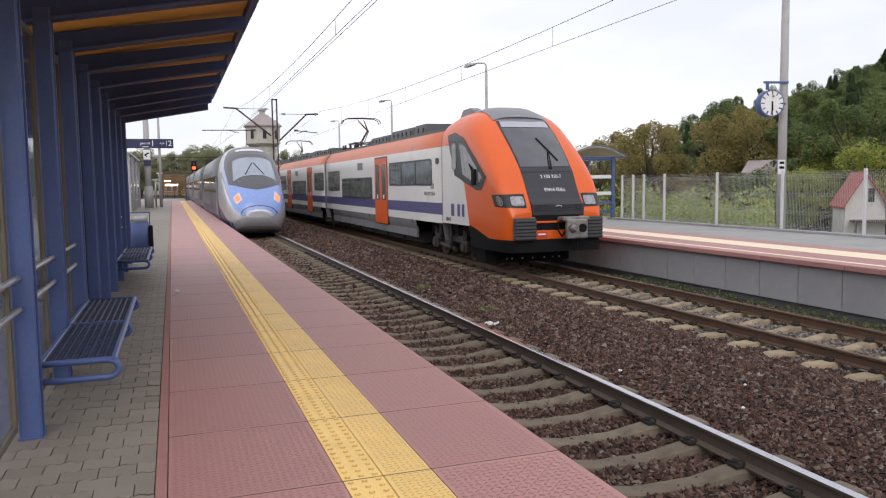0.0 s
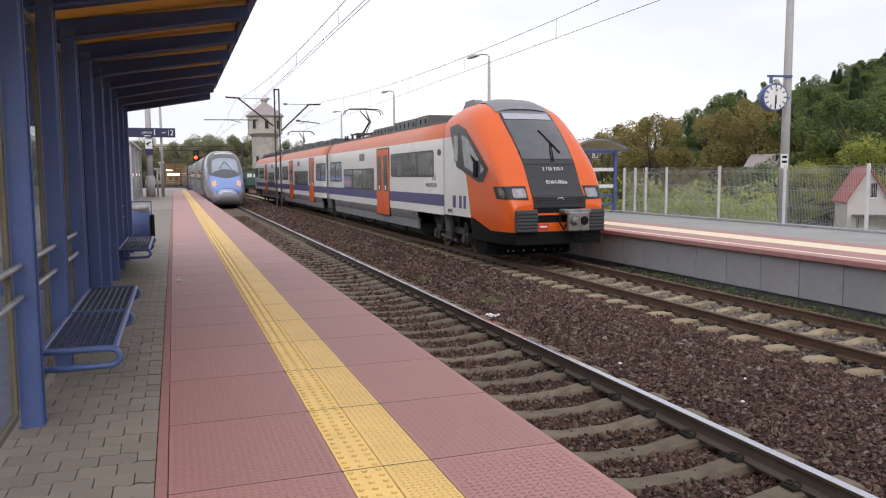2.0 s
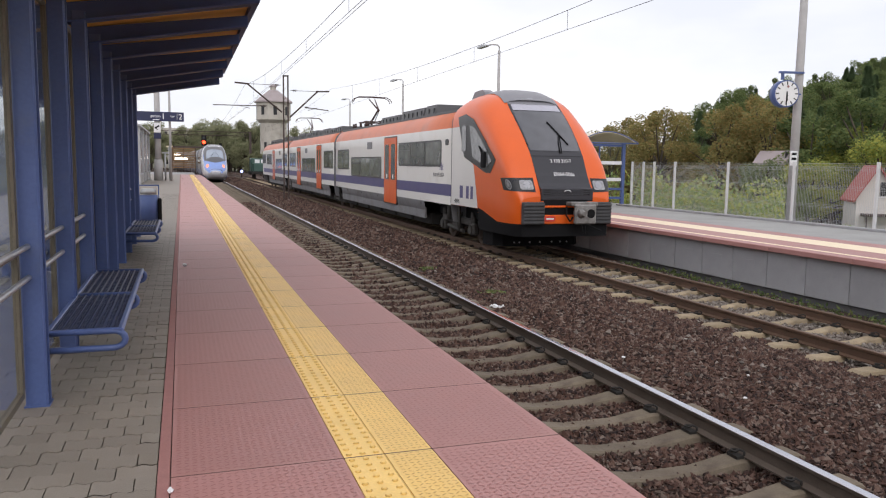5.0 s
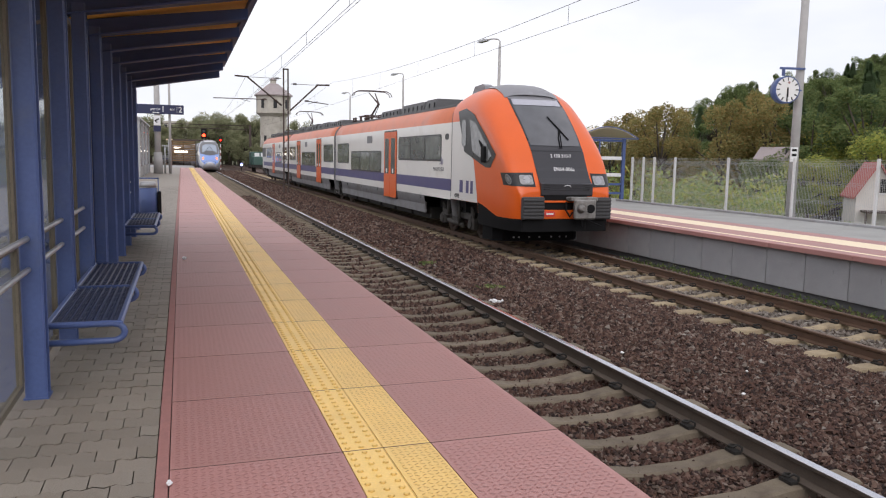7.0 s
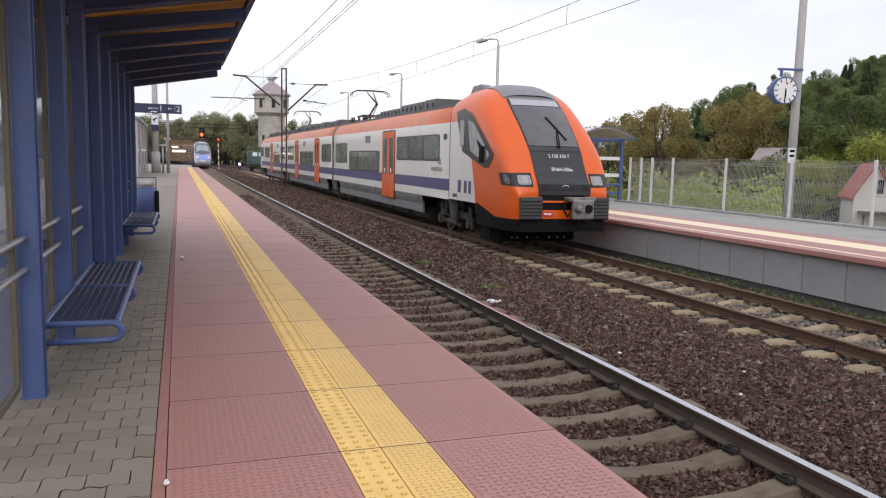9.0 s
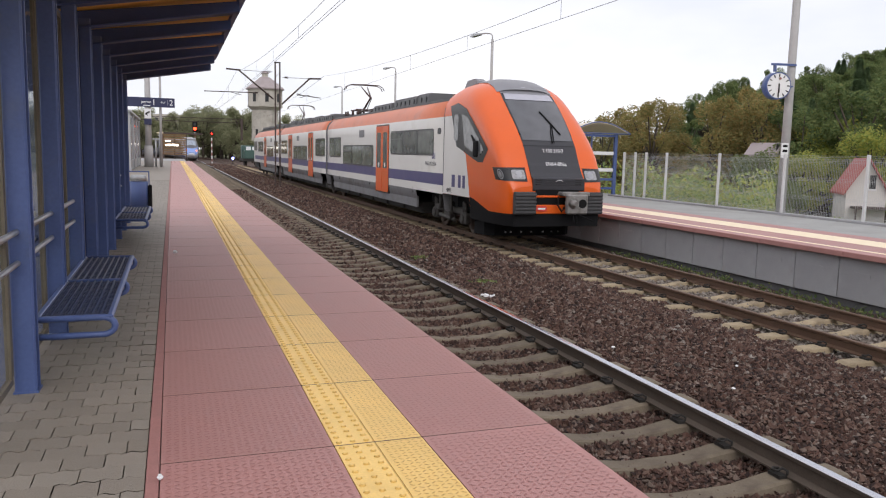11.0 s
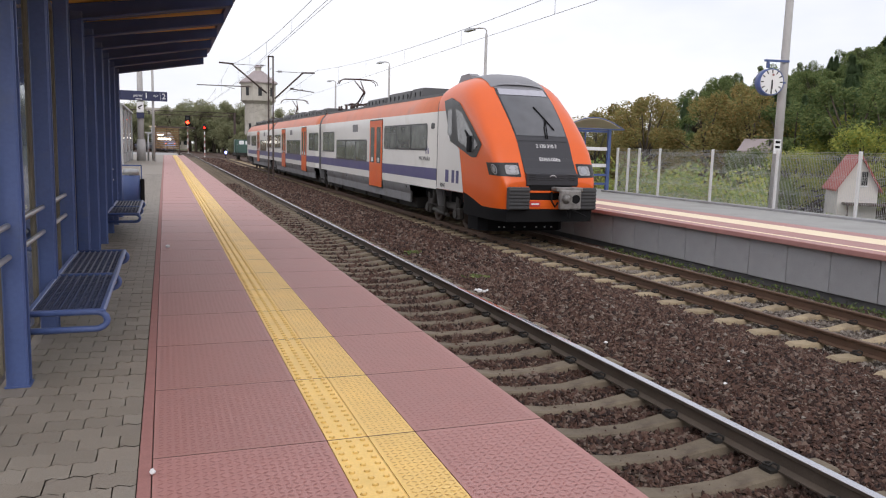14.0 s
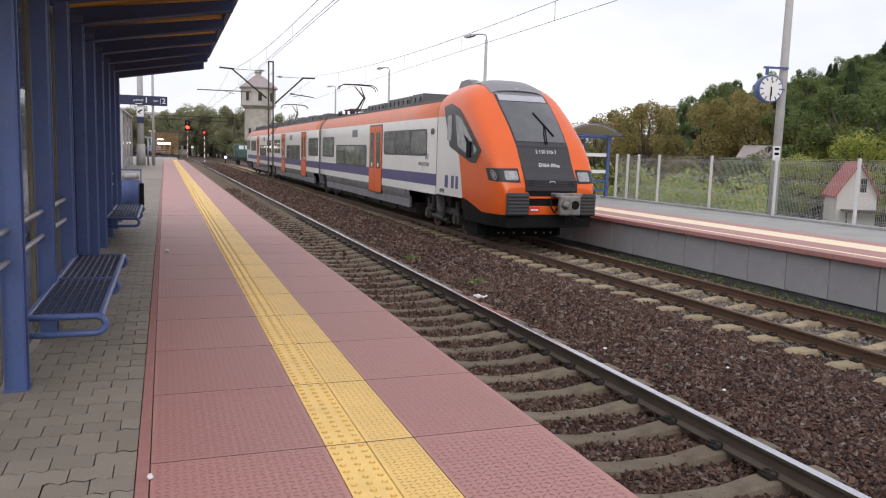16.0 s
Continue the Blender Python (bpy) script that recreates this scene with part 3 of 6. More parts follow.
# the opaque blue boards that close the far half of the wall
for i in range(2, NPOST - 1):
    y = POST_Y0 + POST_STEP * i
    part("wall_board", new_box(-1.06, -1.035, y + 0.0, y + POST_STEP, 0.05, 2.95), M_BLUE, shelter)


def bench(y0, y1):
    b = thing("bench", "blue perforated steel bench fixed to the shelter columns", "bench", "benches on the platform")
    bm = bmesh.new()
    for k in range(9):
        x = -0.86 + 0.052 * k
        rod(bm, (x, y0 + 0.03, 0.45), (x, y1 - 0.03, 0.45), 0.009, 6)
    # expanded mesh: two sets of slanting strands between the bars
    step, dx = 0.034, 0.43
    y = y0 - dx
    while y < y1:
        for a, b_ in ((y, y + dx), (y + dx, y)):
            xa, xb = -0.865, -0.435
            lo, hi = y0 + 0.035, y1 - 0.035
            f0, f1 = 0.0, 1.0
            for lim, keep_above in ((lo, True), (hi, False)):
                f = (lim - a) / (b_ - a)
                rising = b_ > a
                if rising == keep_above:
                    f0 = max(f0, f)
                else:
                    f1 = min(f1, f)
            if f1 - f0 > 0.02:
                p, q = (xa + (xb - xa) * f0, a + (b_ - a) * f0, 0.444), (xa + (xb - xa) * f1, a + (b_ - a) * f1, 0.444)
                rod(bm, p, q, 0.0055, 4, caps=False)
        y += step
    part("seat", bm, M_BENCH, b, "perforated steel mesh seat")
    bm = bmesh.new()
    box(bm, -0.9, -0.42, y0, y0 + 0.035, 0.43, 0.465, bevel=0.008)
    box(bm, -0.9, -0.42, y1 - 0.035, y1, 0.43, 0.465, bevel=0.008)
    box(bm, -0.445, -0.405, y0, y1, 0.428, 0.468, bevel=0.012)
    box(bm, -0.90, -0.86, y0, y1, 0.43, 0.465, bevel=0.008)
    part("seat_frame", bm, M_BLUE, b)
    for y in (y0 + 0.02, (y0 + y1) / 2, y1 - 0.02):
        bm = bmesh.new()
        pts = [(-0.93, y, 0.445), (-0.47, y, 0.445)]
        pts += [(-0.47 + 0.075 * math.sin(a), y, 0.385 + 0.06 * math.cos(a)) for a in np.linspace(0.3, math.pi - 0.3, 7)]
        pts += [(-0.47, y, 0.325), (-0.93, y, 0.325)]
        pipe(bm, pts, 0.023, 8)
        part("bracket", bm, M_BLUE, b, "bent round tube bracket")
        bm = bmesh.new()
        box(bm, -0.99, -0.92, y - 0.03, y + 0.03, 0.24, 0.49)
        part("bolt_plate", bm, M_BLUE, b)
    return b


M_BENCH = mat("dark_blue_bench_steel", (0.02, 0.03, 0.075), 0.5, vary=0.15, scale=6)
bench(5.62, 8.72)
bench(13.1, 15.95)
bench(9.9, 12.3).location.x = -1.0

# litter bin beyond the benches
b = thing("litter_bin", "blue steel litter bin with a pale hood, beside the benches", "litter bin", at=(-0.78, 19.9, 0))
bm = bmesh.new()
rod(bm, (0, 0, 0.18), (0, 0, 0.78), 0.21, 18)
part("body", bm, M_BLUE, b)
bm = bmesh.new()
for s in (-1, 1):
    box(bm, s * 0.235 - 0.012, s * 0.235 + 0.012, -0.02, 0.02, 0, 1.02)
box(bm, -0.247, 0.247, -0.02, 0.02, 1.0, 1.03)
part("stand", bm, M_BLUE, b)
bm = bmesh.new()
rod(bm, (0, 0, 0.80), (0, 0, 0.93), 0.20, 18, 0.17)
part("hood", bm, M_GALV, b, "pale metal hood")
bm = new_box(0.21, 0.30, -0.09, 0.09, 0.15, 0.7, bevel=0.02)
part("ash_tray", bm, M_BLACK, b)

# small litter on the slabs
c = thing("crumpled_paper", "small crumpled white paper on the red slabs", "litter", at=(0.01, 12.30, 0.0))
bm = bmesh.new()
bmesh.ops.create_icosphere(bm, subdivisions=2, radius=0.04)
for v in bm.verts:
    v.co *= 0.6 + 0.8 * abs(noise.noise(v.co * 40))
    v.co.z = v.co.z * 0.7 + 0.025
part("paper", bm, M_WHITE, c)
for x, y, z in ((-0.087, 3.81, 0.004), (4.25, 12.96, -0.72), (5.10, 7.98, -0.72), (5.40, 6.17, -0.72), (6.04, 6.87, -0.72)):
    o = copy_thing(c, pose(x, y, z, 0, 0, 70 * x))
    o.scale = (0.42, 0.7, 0.5) if z > -0.1 else (0.8, 0.55, 0.5)
    tagged(o, "small scrap of white paper " + ("in the kerb gap" if z > -0.1 else "on the ballast"))


# ---- signs, poles and barrier further along the platform ----
def text_part(name, body, size, material, parent, m, align="LEFT"):
    cu = bpy.data.curves.new(name, "FONT")
    cu.body, cu.size, cu.align_x, cu.align_y, cu.extrude = body, size, align, "CENTER", 0.002
    cu.materials.append(material)
    tmp = bpy.data.objects.new(name, cu)
    me = bpy.data.meshes.new_from_object(tmp)
    bpy.data.objects.remove(tmp)
    ob = new(name, me)
    ob.parent = parent
    ob.matrix_basis = m
    return ob


SY = 66.0
sign = thing("platform_sign", "navy hanging sign reading peron 1, tor 2", "sign", at=(0, SY, 0))
bm = new_box(-3.9, 0.26, -0.08, 0.08, 4.75, 5.49, bevel=0.02)
part("panel", bm, M_SIGNBLUE, sign)
F = pose(0, 0, 0, 90)
text_part("lettering", "peron", 0.31, M_WHITE, sign, pose(-2.26, -0.084, 5.14) @ F)
text_part("lettering", "1", 0.64, M_WHITE, sign, pose(-1.47, -0.084, 5.12) @ F)
text_part("lettering", "tor", 0.29, M_WHITE, sign, pose(-0.78, -0.084, 5.15) @ F)
text_part("lettering", "2", 0.62, M_WHITE, sign, pose(-0.16, -0.084, 5.11) @ F)
part("divider", new_box(-0.27, -0.25, -0.086, -0.08, 4.88, 5.36), M_WHITE, sign)
part("small_bar", new_box(-2.1, -1.6, -0.086, -0.08, 4.83, 4.89), M_WHITE, sign)
for x, r in ((-1.78, 0.24), (-0.83, 0.10)):
    bm = bmesh.new()
    rod(bm, (x, 0.32, 0), (x, 0.32, 9.0), r * 1.1, 14, r * 0.85)
    if r > 0.2:
        rod(bm, (x, 0.32, 0), (x, 0.32, 1.7), 0.36, 14, 0.33)
    part("post", bm, M_POLE, sign)
part("plate", new_box(-2.04, -1.52, -0.10, -0.085, 3.85, 4.62), M_WHITE, sign, "white plate with a dark camera mark")
part("plate", new_box(-2.06, -1.50, -0.10, -0.085, 3.35, 3.80), M_SIGNBLUE, sign)
bm = bmesh.new()
prism(bm, [(-1.96, 4.25), (-1.66, 4.42), (-1.60, 4.33), (-1.86, 4.18), (-1.74, 4.10), (-1.78, 4.04), (-1.96, 4.16)], "y", -0.108, -0.102)
part("camera_mark", bm, M_BLACK, sign)

# slim posts and a glazed kiosk wall beside the sign
for x, y, z in ((-1.25, 66.5, 2.3), (-1.0, 72.0, 2.9)):
    p = thing("slim_post", "slim pale steel post on the platform paving", "post", "slim posts", at=(x, y, 0))
    bm = bmesh.new()
    rod(bm, (0, 0, 0), (0, 0, z), 0.07, 8)
    part("pole", bm, M_GALV, p)
    part("cap", new_box(-0.25, 0.3, -0.04, 0.04, z - 0.12, z), M_GALV if z < 2.5 else M_PALEYELLOW, p)

# the reflected sky is mostly put into this pale base colour
M_PALEPANE = mat("sky_toned_pane", (0.42, 0.43, 0.45), 0.12, vary=0.2, scale=0.8, spec=0.8)
second = thing("glazed_shelter", "pale framed glazed shelter further along the platform", "shelter", at=(-2.6, 53.5, 0))
for k in range(4):
    bm = new_box(-0.09, 0.09, k * 5.2, k * 5.2 + 0.3, 0, 3.8, bevel=0.02)
    part("column", bm, M_GALV, second)
    if k < 3:
        part("sill_panel", new_box(-0.04, 0.04, k * 5.2 + 0.3, k * 5.2 + 5.2, 0.08, 0.7), M_GALV, second)
        g = part("pane", new_box(-0.01, 0.01, k * 5.2 + 0.3, k * 5.2 + 5.2, 0.7, 3.6), M_PALEPANE, second)
bm = bmesh.new()
prism(bm, [(-2.4, 3.9), (0.15, 3.8), (0.15, 3.92), (-2.4, 4.05)], "y", -0.3, 16.2)
part("roof", bm, M_GALV, second)

# slatted barrier that closes the platform's end
bar = thing("slatted_barrier", "brown slatted timber barrier at the platform end", "barrier", at=(0, 118.0, 0))
M_SLAT = mat("weathered_brown_timber", (0.19, 0.11, 0.05), 0.8, vary=0.25, scale=3, per_object=0.15)
for k in range(12):
    z = 0.55 + 0.25 * k
    part("slat", new_box(-1.25, 1.95, -0.03, 0.03, z, z + 0.16), M_SLAT, bar)
for x in (-1.25, 0.3, 1.95):
    part("post", new_box(x - 0.07, x + 0.07, 0.03, 0.17, -1.2, 3.65), M_RUST, bar)
part("top_beam", new_box(-1.5, 4.2, -0.06, 0.2, 3.5, 3.72), M_RUST, bar)
for x0, x1, z, h in ((-0.95, -0.15, 2.42, 0.14), (-0.9, 0.85, 1.78, 0.26)):
    part("lamp_tube", new_box(x0, x1, -0.12, -0.03, z, z + h), M_TUBE, bar, "white glowing lamp tube")
for x in (-0.6, 0.3, 1.2):
    part("rail_post", new_box(x - 0.03, x + 0.03, -0.2, -0.14, -1.0, 0.75), M_RUST, bar)
end = structure(part("ramp", new_box(-7.5, 1.6, PLAT_END, 119, -1.2, -0.06), M_CONC), "concrete ramp at the platform end", "ramp")

# ---- the orange electric train on the far track ----
def smooth_interp(x, table):
    return float(np.interp(x, [a for a, _ in table], [b for _, b in table]))


NOSE_TOP = [(17.02, 0.88), (17.1, 1.06), (17.3, 1.38), (17.6, 1.88), (17.94, 2.27), (18.3, 2.62), (18.7, 2.97), (19.1, 3.29), (19.4, 3.49), (19.8, 3.64), (20.3, 3.70), (21.0, 3.67), (21.5, 3.58), (22.5, 3.45)]
NOSE_W = [(17.02, 1.20), (17.1, 1.28), (17.25, 1.35), (17.5, 1.405), (17.8, 1.43), (18.3, 1.448), (18.8, 1.45)]


def sect(y):
    """Half width, shoulder height, top height and roundness of the cab at y."""
    w, zt = smooth_interp(y, NOSE_W), smooth_interp(y, NOSE_TOP)
    drop = smooth_interp(y, [(17.02, 0.25), (17.6, 0.55), (18.3, 0.75), (19.0, 0.92), (20.5, 0.95), (22.5, 0.85)])
    return w, zt - drop, zt, smooth_interp(y, [(17.02, 4.0), (18.5, 3.4), (20.0, 2.7), (22.5, 2.5)])


def side_x(y, z):
    w, zs, zt, e = sect(y)
    if z < 0.45:
        w -= 0.10 * (0.45 - z)
    if z <= zs:
        return w
    s = min(1.0, (z - zs) / (zt - zs))
    return w * max(0.0, 1 - s ** e) ** (1 / e)


def front_y(x, z):
    """Where a line along the track meets the cab."""
    lo, hi = 17.02, 22.0
    if side_x(lo, z) >= abs(x) and z <= sect(lo)[2]:
        return lo
    for _ in range(30):
        mid = (lo + hi) / 2
        ok = z <= sect(mid)[2] and side_x(mid, z) >= abs(x)
        lo, hi = (lo, mid) if ok else (mid, hi)
    return hi


def sheet(poly, place, cell=0.12):
    """A thin panel with the outline poly, cut into cells and laid on a curved surface by place(u, v)."""
    bm = bmesh.new()
    bm.faces.new([bm.verts.new((u, v, 0)) for u, v in poly])
    for ax in (0, 1):
        lo, hi = min(p[ax] for p in poly), max(p[ax] for p in poly)
        n = int((hi - lo) / cell)
        for i in range(1, n + 1):
            co, no = [0, 0, 0], [0, 0, 0]
            co[ax], no[ax] = lo + (hi - lo) * i / (n + 1), 1
            bmesh.ops.bisect_plane(bm, geom=bm.verts[:] + bm.edges[:] + bm.faces[:], plane_co=co, plane_no=no)
    bmesh.ops.triangulate(bm, faces=[f for f in bm.faces if len(f.verts) > 4])
    for v in bm.verts:
        v.co = place(v.co.x, v.co.y)
    for f in bm.faces:
        f.smooth = True
    return bm


def on_side(s, off):
    return lambda y, z: Vector((s * (side_x(y, z) + off), y, z))


def on_front(off):
    def place(x, z):
        y = front_y(x, z)
        y2 = front_y(x, z + 0.05)
        up = Vector((0, -0.05, max(0.0, y2 - y))).normalized()
        return Vector((x, y, z)) + up * off
    return place


def rounded(u0, u1, v0, v1, r, n=4):
    pts = []
    for cu, cv, a0 in ((u1 - r, v0 + r, -90), (u1 - r, v1 - r, 0), (u0 + r, v1 - r, 90), (u0 + r, v0 + r, 180)):
        pts += [(cu + r * math.cos(radians(a0 + 90 * i / n)), cv + r * math.sin(radians(a0 + 90 * i / n))) for i in range(n + 1)]
    return pts


def side_panel(bm, s, u0, u1, v0, v1, r, x0, x1, mi=0):
    prism(bm, rounded(u0, u1, v0, v1, r), "x", min(s * x0, s * x1), max(s * x0, s * x1), mi)


M_ROOFGREY = mat("dusty_grey_roof_box", (0.11, 0.11, 0.115), 0.6, vary=0.18, scale=2)
train = thing("electric_train", "orange, white and grey electric multiple unit standing on the far track", "train", at=(FAR_C, 0, 0))
CARS = [(21.5, 39.55), (40.0, 58.2), (58.65, 76.2)]
SECT = [(1.30, -0.09), (1.37, -0.06), (1.45, 0.42), (1.45, 0.50), (1.45, 1.03), (1.45, 2.30), (1.45, 2.66), (1.435, 2.70), (1.39, 2.86), (1.30, 3.02), (1.16, 3.17), (0.98, 3.27), (0.75, 3.33), (0.4, 3.38), (0.0, 3.40)]
OPEN = [(19.35, 24.15), (38.05, 41.45), (56.75, 60.15), (72.05, 76.2)]  # bogie openings in the skirts
SECT_MI = [0, 0, 1, 1, 1, 1, 1, 2, 2, 2, 2, 3, 3, 3]


def coach_shell(y0, y1):
    bm = bmesh.new()
    ring = [(-x, z) for x, z in SECT] + [(x, z) for x, z in SECT[-2::-1]]
    mis = SECT_MI + SECT_MI[::-1]
    ys_ = sorted({y0, y1, *(y for o in OPEN for y in o if y0 < y < y1)})
    rr = [[bm.verts.new((x, y, z)) for x, z in ring] for y in ys_]
    for a, b in zip(rr, rr[1:]):
        for i in range(len(ring) - 1):
            if mis[i] == 0 and any(lo - 0.01 <= (a[0].co.y + b[0].co.y) / 2 <= hi + 0.01 for lo, hi in OPEN):
                continue
            f = bm.faces.new((a[i], a[i + 1], b[i + 1], b[i]))
            f.material_index, f.smooth = mis[i], True
    for q in (rr[0], rr[-1]):
        bm.faces.new(q).material_index = 0
    bmesh.ops.recalc_face_normals(bm, faces=bm.faces)
    return bm


def window_group(parent, s, y0, y1, z0, z1, n, split=()):
    """A dark surround with n panes of dark glass and their opening lights."""
    bm = bmesh.new()
    side_panel(bm, s, y0, y1, z0, z1, 0.12, 1.44, 1.458)
    g = part("window", bm, M_TBLACK, parent)
    w = (y1 - y0) / n
    for i in range(n):
        bm = bmesh.new()
        side_panel(bm, s, y0 + w * i + 0.07, y0 + w * (i + 1) - 0.07, z0 + 0.06, z1 - 0.06, 0.09, 1.45, 1.464)
        part("pane", bm, M_TRAINGLASS, g)
        if i in split:
            part("opening_light", new_box(min(s * 1.46, s * 1.47), max(s * 1.46, s * 1.47), y0 + w * i + 0.1, y0 + w * (i + 1) - 0.1, z1 - 0.30, z1 - 0.27), M_TBLACK, g)
    return g


def door(parent, s, y0, y1):
    z0, z1 = 0.13, 2.60
    mid = (y0 + y1) / 2
    bm = bmesh.new()
    side_panel(bm, s, y0 - 0.05, y1 + 0.05, z0 - 0.04, z1 + 0.05, 0.05, 1.40, 1.456)
    fr = part("door_frame", bm, M_TBLACK, parent)
    for a, b in ((y0, mid - 0.012), (mid + 0.012, y1)):
        bm = bmesh.new()
        side_panel(bm, s, a, b, z0, z1, 0.04, 1.44, 1.475)
        leaf = part("door_leaf", bm, M_TORANGE, fr, "orange sliding door leaf")
        bm = bmesh.new()
        side_panel(bm, s, a + 0.16, b - 0.16, 1.02, 2.36, 0.07, 1.47, 1.481)
        part("pane", bm, M_TRAINGLASS, fr)
        part("label", new_box(min(s * 1.47, s * 1.485), max(s * 1.47, s * 1.485), (a + b) / 2 - 0.08, (a + b) / 2 + 0.08, 1.06, 1.22), M_WHITE, fr, "small white notice")
    return fr


M_TRAINGLASS = mat("tinted_train_window", (0.125, 0.14, 0.125), 0.08, vary=0.5, scale=1.2, fine=3, spec=0.75)
WIN = {
    0: [("d", 27.62, 29.40), ("w", 22.42, 27.36, 1.55, 2.38, 3), ("w", 29.92, 35.7, 1.02, 1.90, 3), ("w", 36.2, 39.0, 1.32, 2.28, 2)],
    1: [("w", 40.25, 43.1, 1.32, 2.28, 2), ("d", 43.9, 45.45), ("w", 46.0, 51.4, 1.02, 1.90, 3), ("d", 52.0, 53.6), ("w", 54.3, 57.4, 1.32, 2.28, 2)],
    2: [("w", 59.0, 61.6, 1.32, 2.28, 2), ("w", 62.2, 66.4, 1.02, 1.90, 3), ("d", 67.0, 68.6), ("w", 69.4, 73.4, 1.4, 2.32, 2)],
}
for ci, (y0, y1) in enumerate(CARS):
    car = part("coach", coach_shell(y0, y1), [M_TGREY, M_TWHITE, M_TSALMON, M_TDARKGREY], train)
    for s in (-1, 1):
        part("violet_stripe", new_box(min(s * 1.44, s * 1.454), max(s * 1.44, s * 1.454), max(y0, 21.06), y1, 0.68, 1.03), M_TVIOLET, car)
        for w in WIN[ci]:
            if w[0] == "d":
                door(train, s, w[1], w[2])
            else:
                window_group(train, s, w[1], w[2], w[3], w[4], w[5], split=(w[5] - 1,))
        yv = {0: 31.95, 1: 49.5, 2: 63.5}[ci]
        bm = bmesh.new()
        side_panel(bm, s, yv - 0.45, yv + 0.45, 2.22, 2.52, 0.03, 1.44, 1.46)
        part("side_vent", bm, M_TGREY, car)
        # skirt panel joints
        for k in range(1, 6):
            yy = y0 + (y1 - y0) * k / 6
            part("skirt_joint", new_box(min(s * 1.41, s * 1.452), max(s * 1.41, s * 1.452), yy, yy + 0.015, 0.30, 0.49), M_TBLACK, car)
    # roof equipment
    rng = random.Random(ci + 3)
    y = y0 + (3.2 if ci == 0 else 0.8)
    while y < y1 - 1.5:
        ln = rng.choice((1.2, 2.0, 2.8))
        if ci == 0 and 33.5 < y + ln and y < 39.5:
            y += 1.0
            continue
        h = rng.uniform(0.22, 0.36)
        bm = bmesh.new()
        prism(bm, [(-0.95, 3.20), (-0.85, 3.33 + h), (0.85, 3.33 + h), (0.95, 3.20)], "y", y, min(y + ln, y1 - 0.3))
        unit = part("roof_unit", bm, M_ROOFGREY, train)
        for j in range(int(ln / 0.55)):
            yy = y + 0.15 + 0.55 * j
            part("vent_grille", new_box(-0.935, -0.90, yy, yy + 0.35, 3.33, 3.33 + h * 0.6), M_TBLACK, unit)
        y += ln + rng.uniform(0.15, 0.7)
    bm = bmesh.new()
    for s in (-1, 1):
        box(bm, min(s * 1.02, s * 1.10), max(s * 1.02, s * 1.10), y0 + 0.2, y1 - 0.2, 3.21, 3.29)
    part("roof_rail", bm, M_TBLACK, car)

# concertina gangways between the coaches
for y0, y1 in ((39.55, 40.0), (58.2, 58.65)):
    bm = bmesh.new()
    for k in range(5):
        a = y0 + (y1 - y0) * k / 5
        prism(bm, [(-1.28, 0.0), (-1.28, 2.75), (-1.0, 3.1), (1.0, 3.1), (1.28, 2.75), (1.28, 0.0)], "y", a, a + 0.05)
    prism(bm, [(-1.2, 0.0), (-1.2, 2.7), (-0.95, 3.05), (0.95, 3.05), (1.2, 2.7), (1.2, 0.0)], "y", y0, y1)
    part("gangway", bm, M_BLACK, train, "black concertina gangway")


def bogie(yc, span=2.5):
    bg = part("bogie", new_box(-1.02, 1.02, yc - span / 2 - 0.3, yc + span / 2 + 0.3, -0.20, 0.02, bevel=0.04), M_UNDER, train)
    for dy in (-span / 2, span / 2):
        for s in (-1, 1):
            bm = bmesh.new()
            rod(bm, (s * 0.70, yc + dy, RAIL_Z + 0.42), (s * 0.83, yc + dy, RAIL_Z + 0.42), 0.42, 24)
            rod(bm, (s * 0.83, yc + dy, RAIL_Z + 0.42), (s * 0.86, yc + dy, RAIL_Z + 0.42), 0.30, 24, 0.24)
            part("wheel", bm, M_RUSTWHEEL, bg)
            bm = bmesh.new()
            box(bm, min(s * 0.98, s * 1.18), max(s * 0.98, s * 1.18), yc + dy - 0.19, yc + dy + 0.19, RAIL_Z + 0.25, RAIL_Z + 0.60, bevel=0.05)
            rod(bm, (s * 1.18, yc + dy, RAIL_Z + 0.42), (s * 1.22, yc + dy, RAIL_Z + 0.42), 0.13, 14)
            part("axle_box", bm, M_GEAR, bg)
            bm = bmesh.new()
            for k in range(7):
                z = RAIL_Z + 0.60 + 0.035 * k
                rod(bm, (s * 1.12, yc + dy, z), (s * 1.08, yc + dy, z + 0.02), 0.115, 10)
            part("coil_spring", bm, M_GEAR, bg)
    for s in (-1, 1):
        bm = bmesh.new()
        box(bm, min(s * 1.02, s * 1.16), max(s * 1.02, s * 1.16), yc - span / 2, yc + span / 2, -0.13, 0.06, bevel=0.03)
        box(bm, min(s * 1.0, s * 1.22), max(s * 1.0, s * 1.22), yc - 0.25, yc + 0.25, -0.36, 0.25, bevel=0.04)
        rod(bm, (s * 1.2, yc - 0.7, -0.32), (s * 1.2, yc + 0.6, -0.24), 0.06)
        rod(bm, (s * 1.24, yc + 0.45, -0.05), (s * 1.24, yc + 0.45, 0.4), 0.07)
        rod(bm, (s * 1.24, yc - 0.5, -0.3), (s * 1.28, yc - 0.55, 0.4), 0.045)
        part("side_frame", bm, M_GEAR, bg)


M_RUSTWHEEL = mat("brown_dusted_wheel", (0.09, 0.065, 0.05), 0.7, metal=0.3, vary=0.2)
for yc in (21.75, 39.8, 58.4, 74.0):
    bogie(yc)
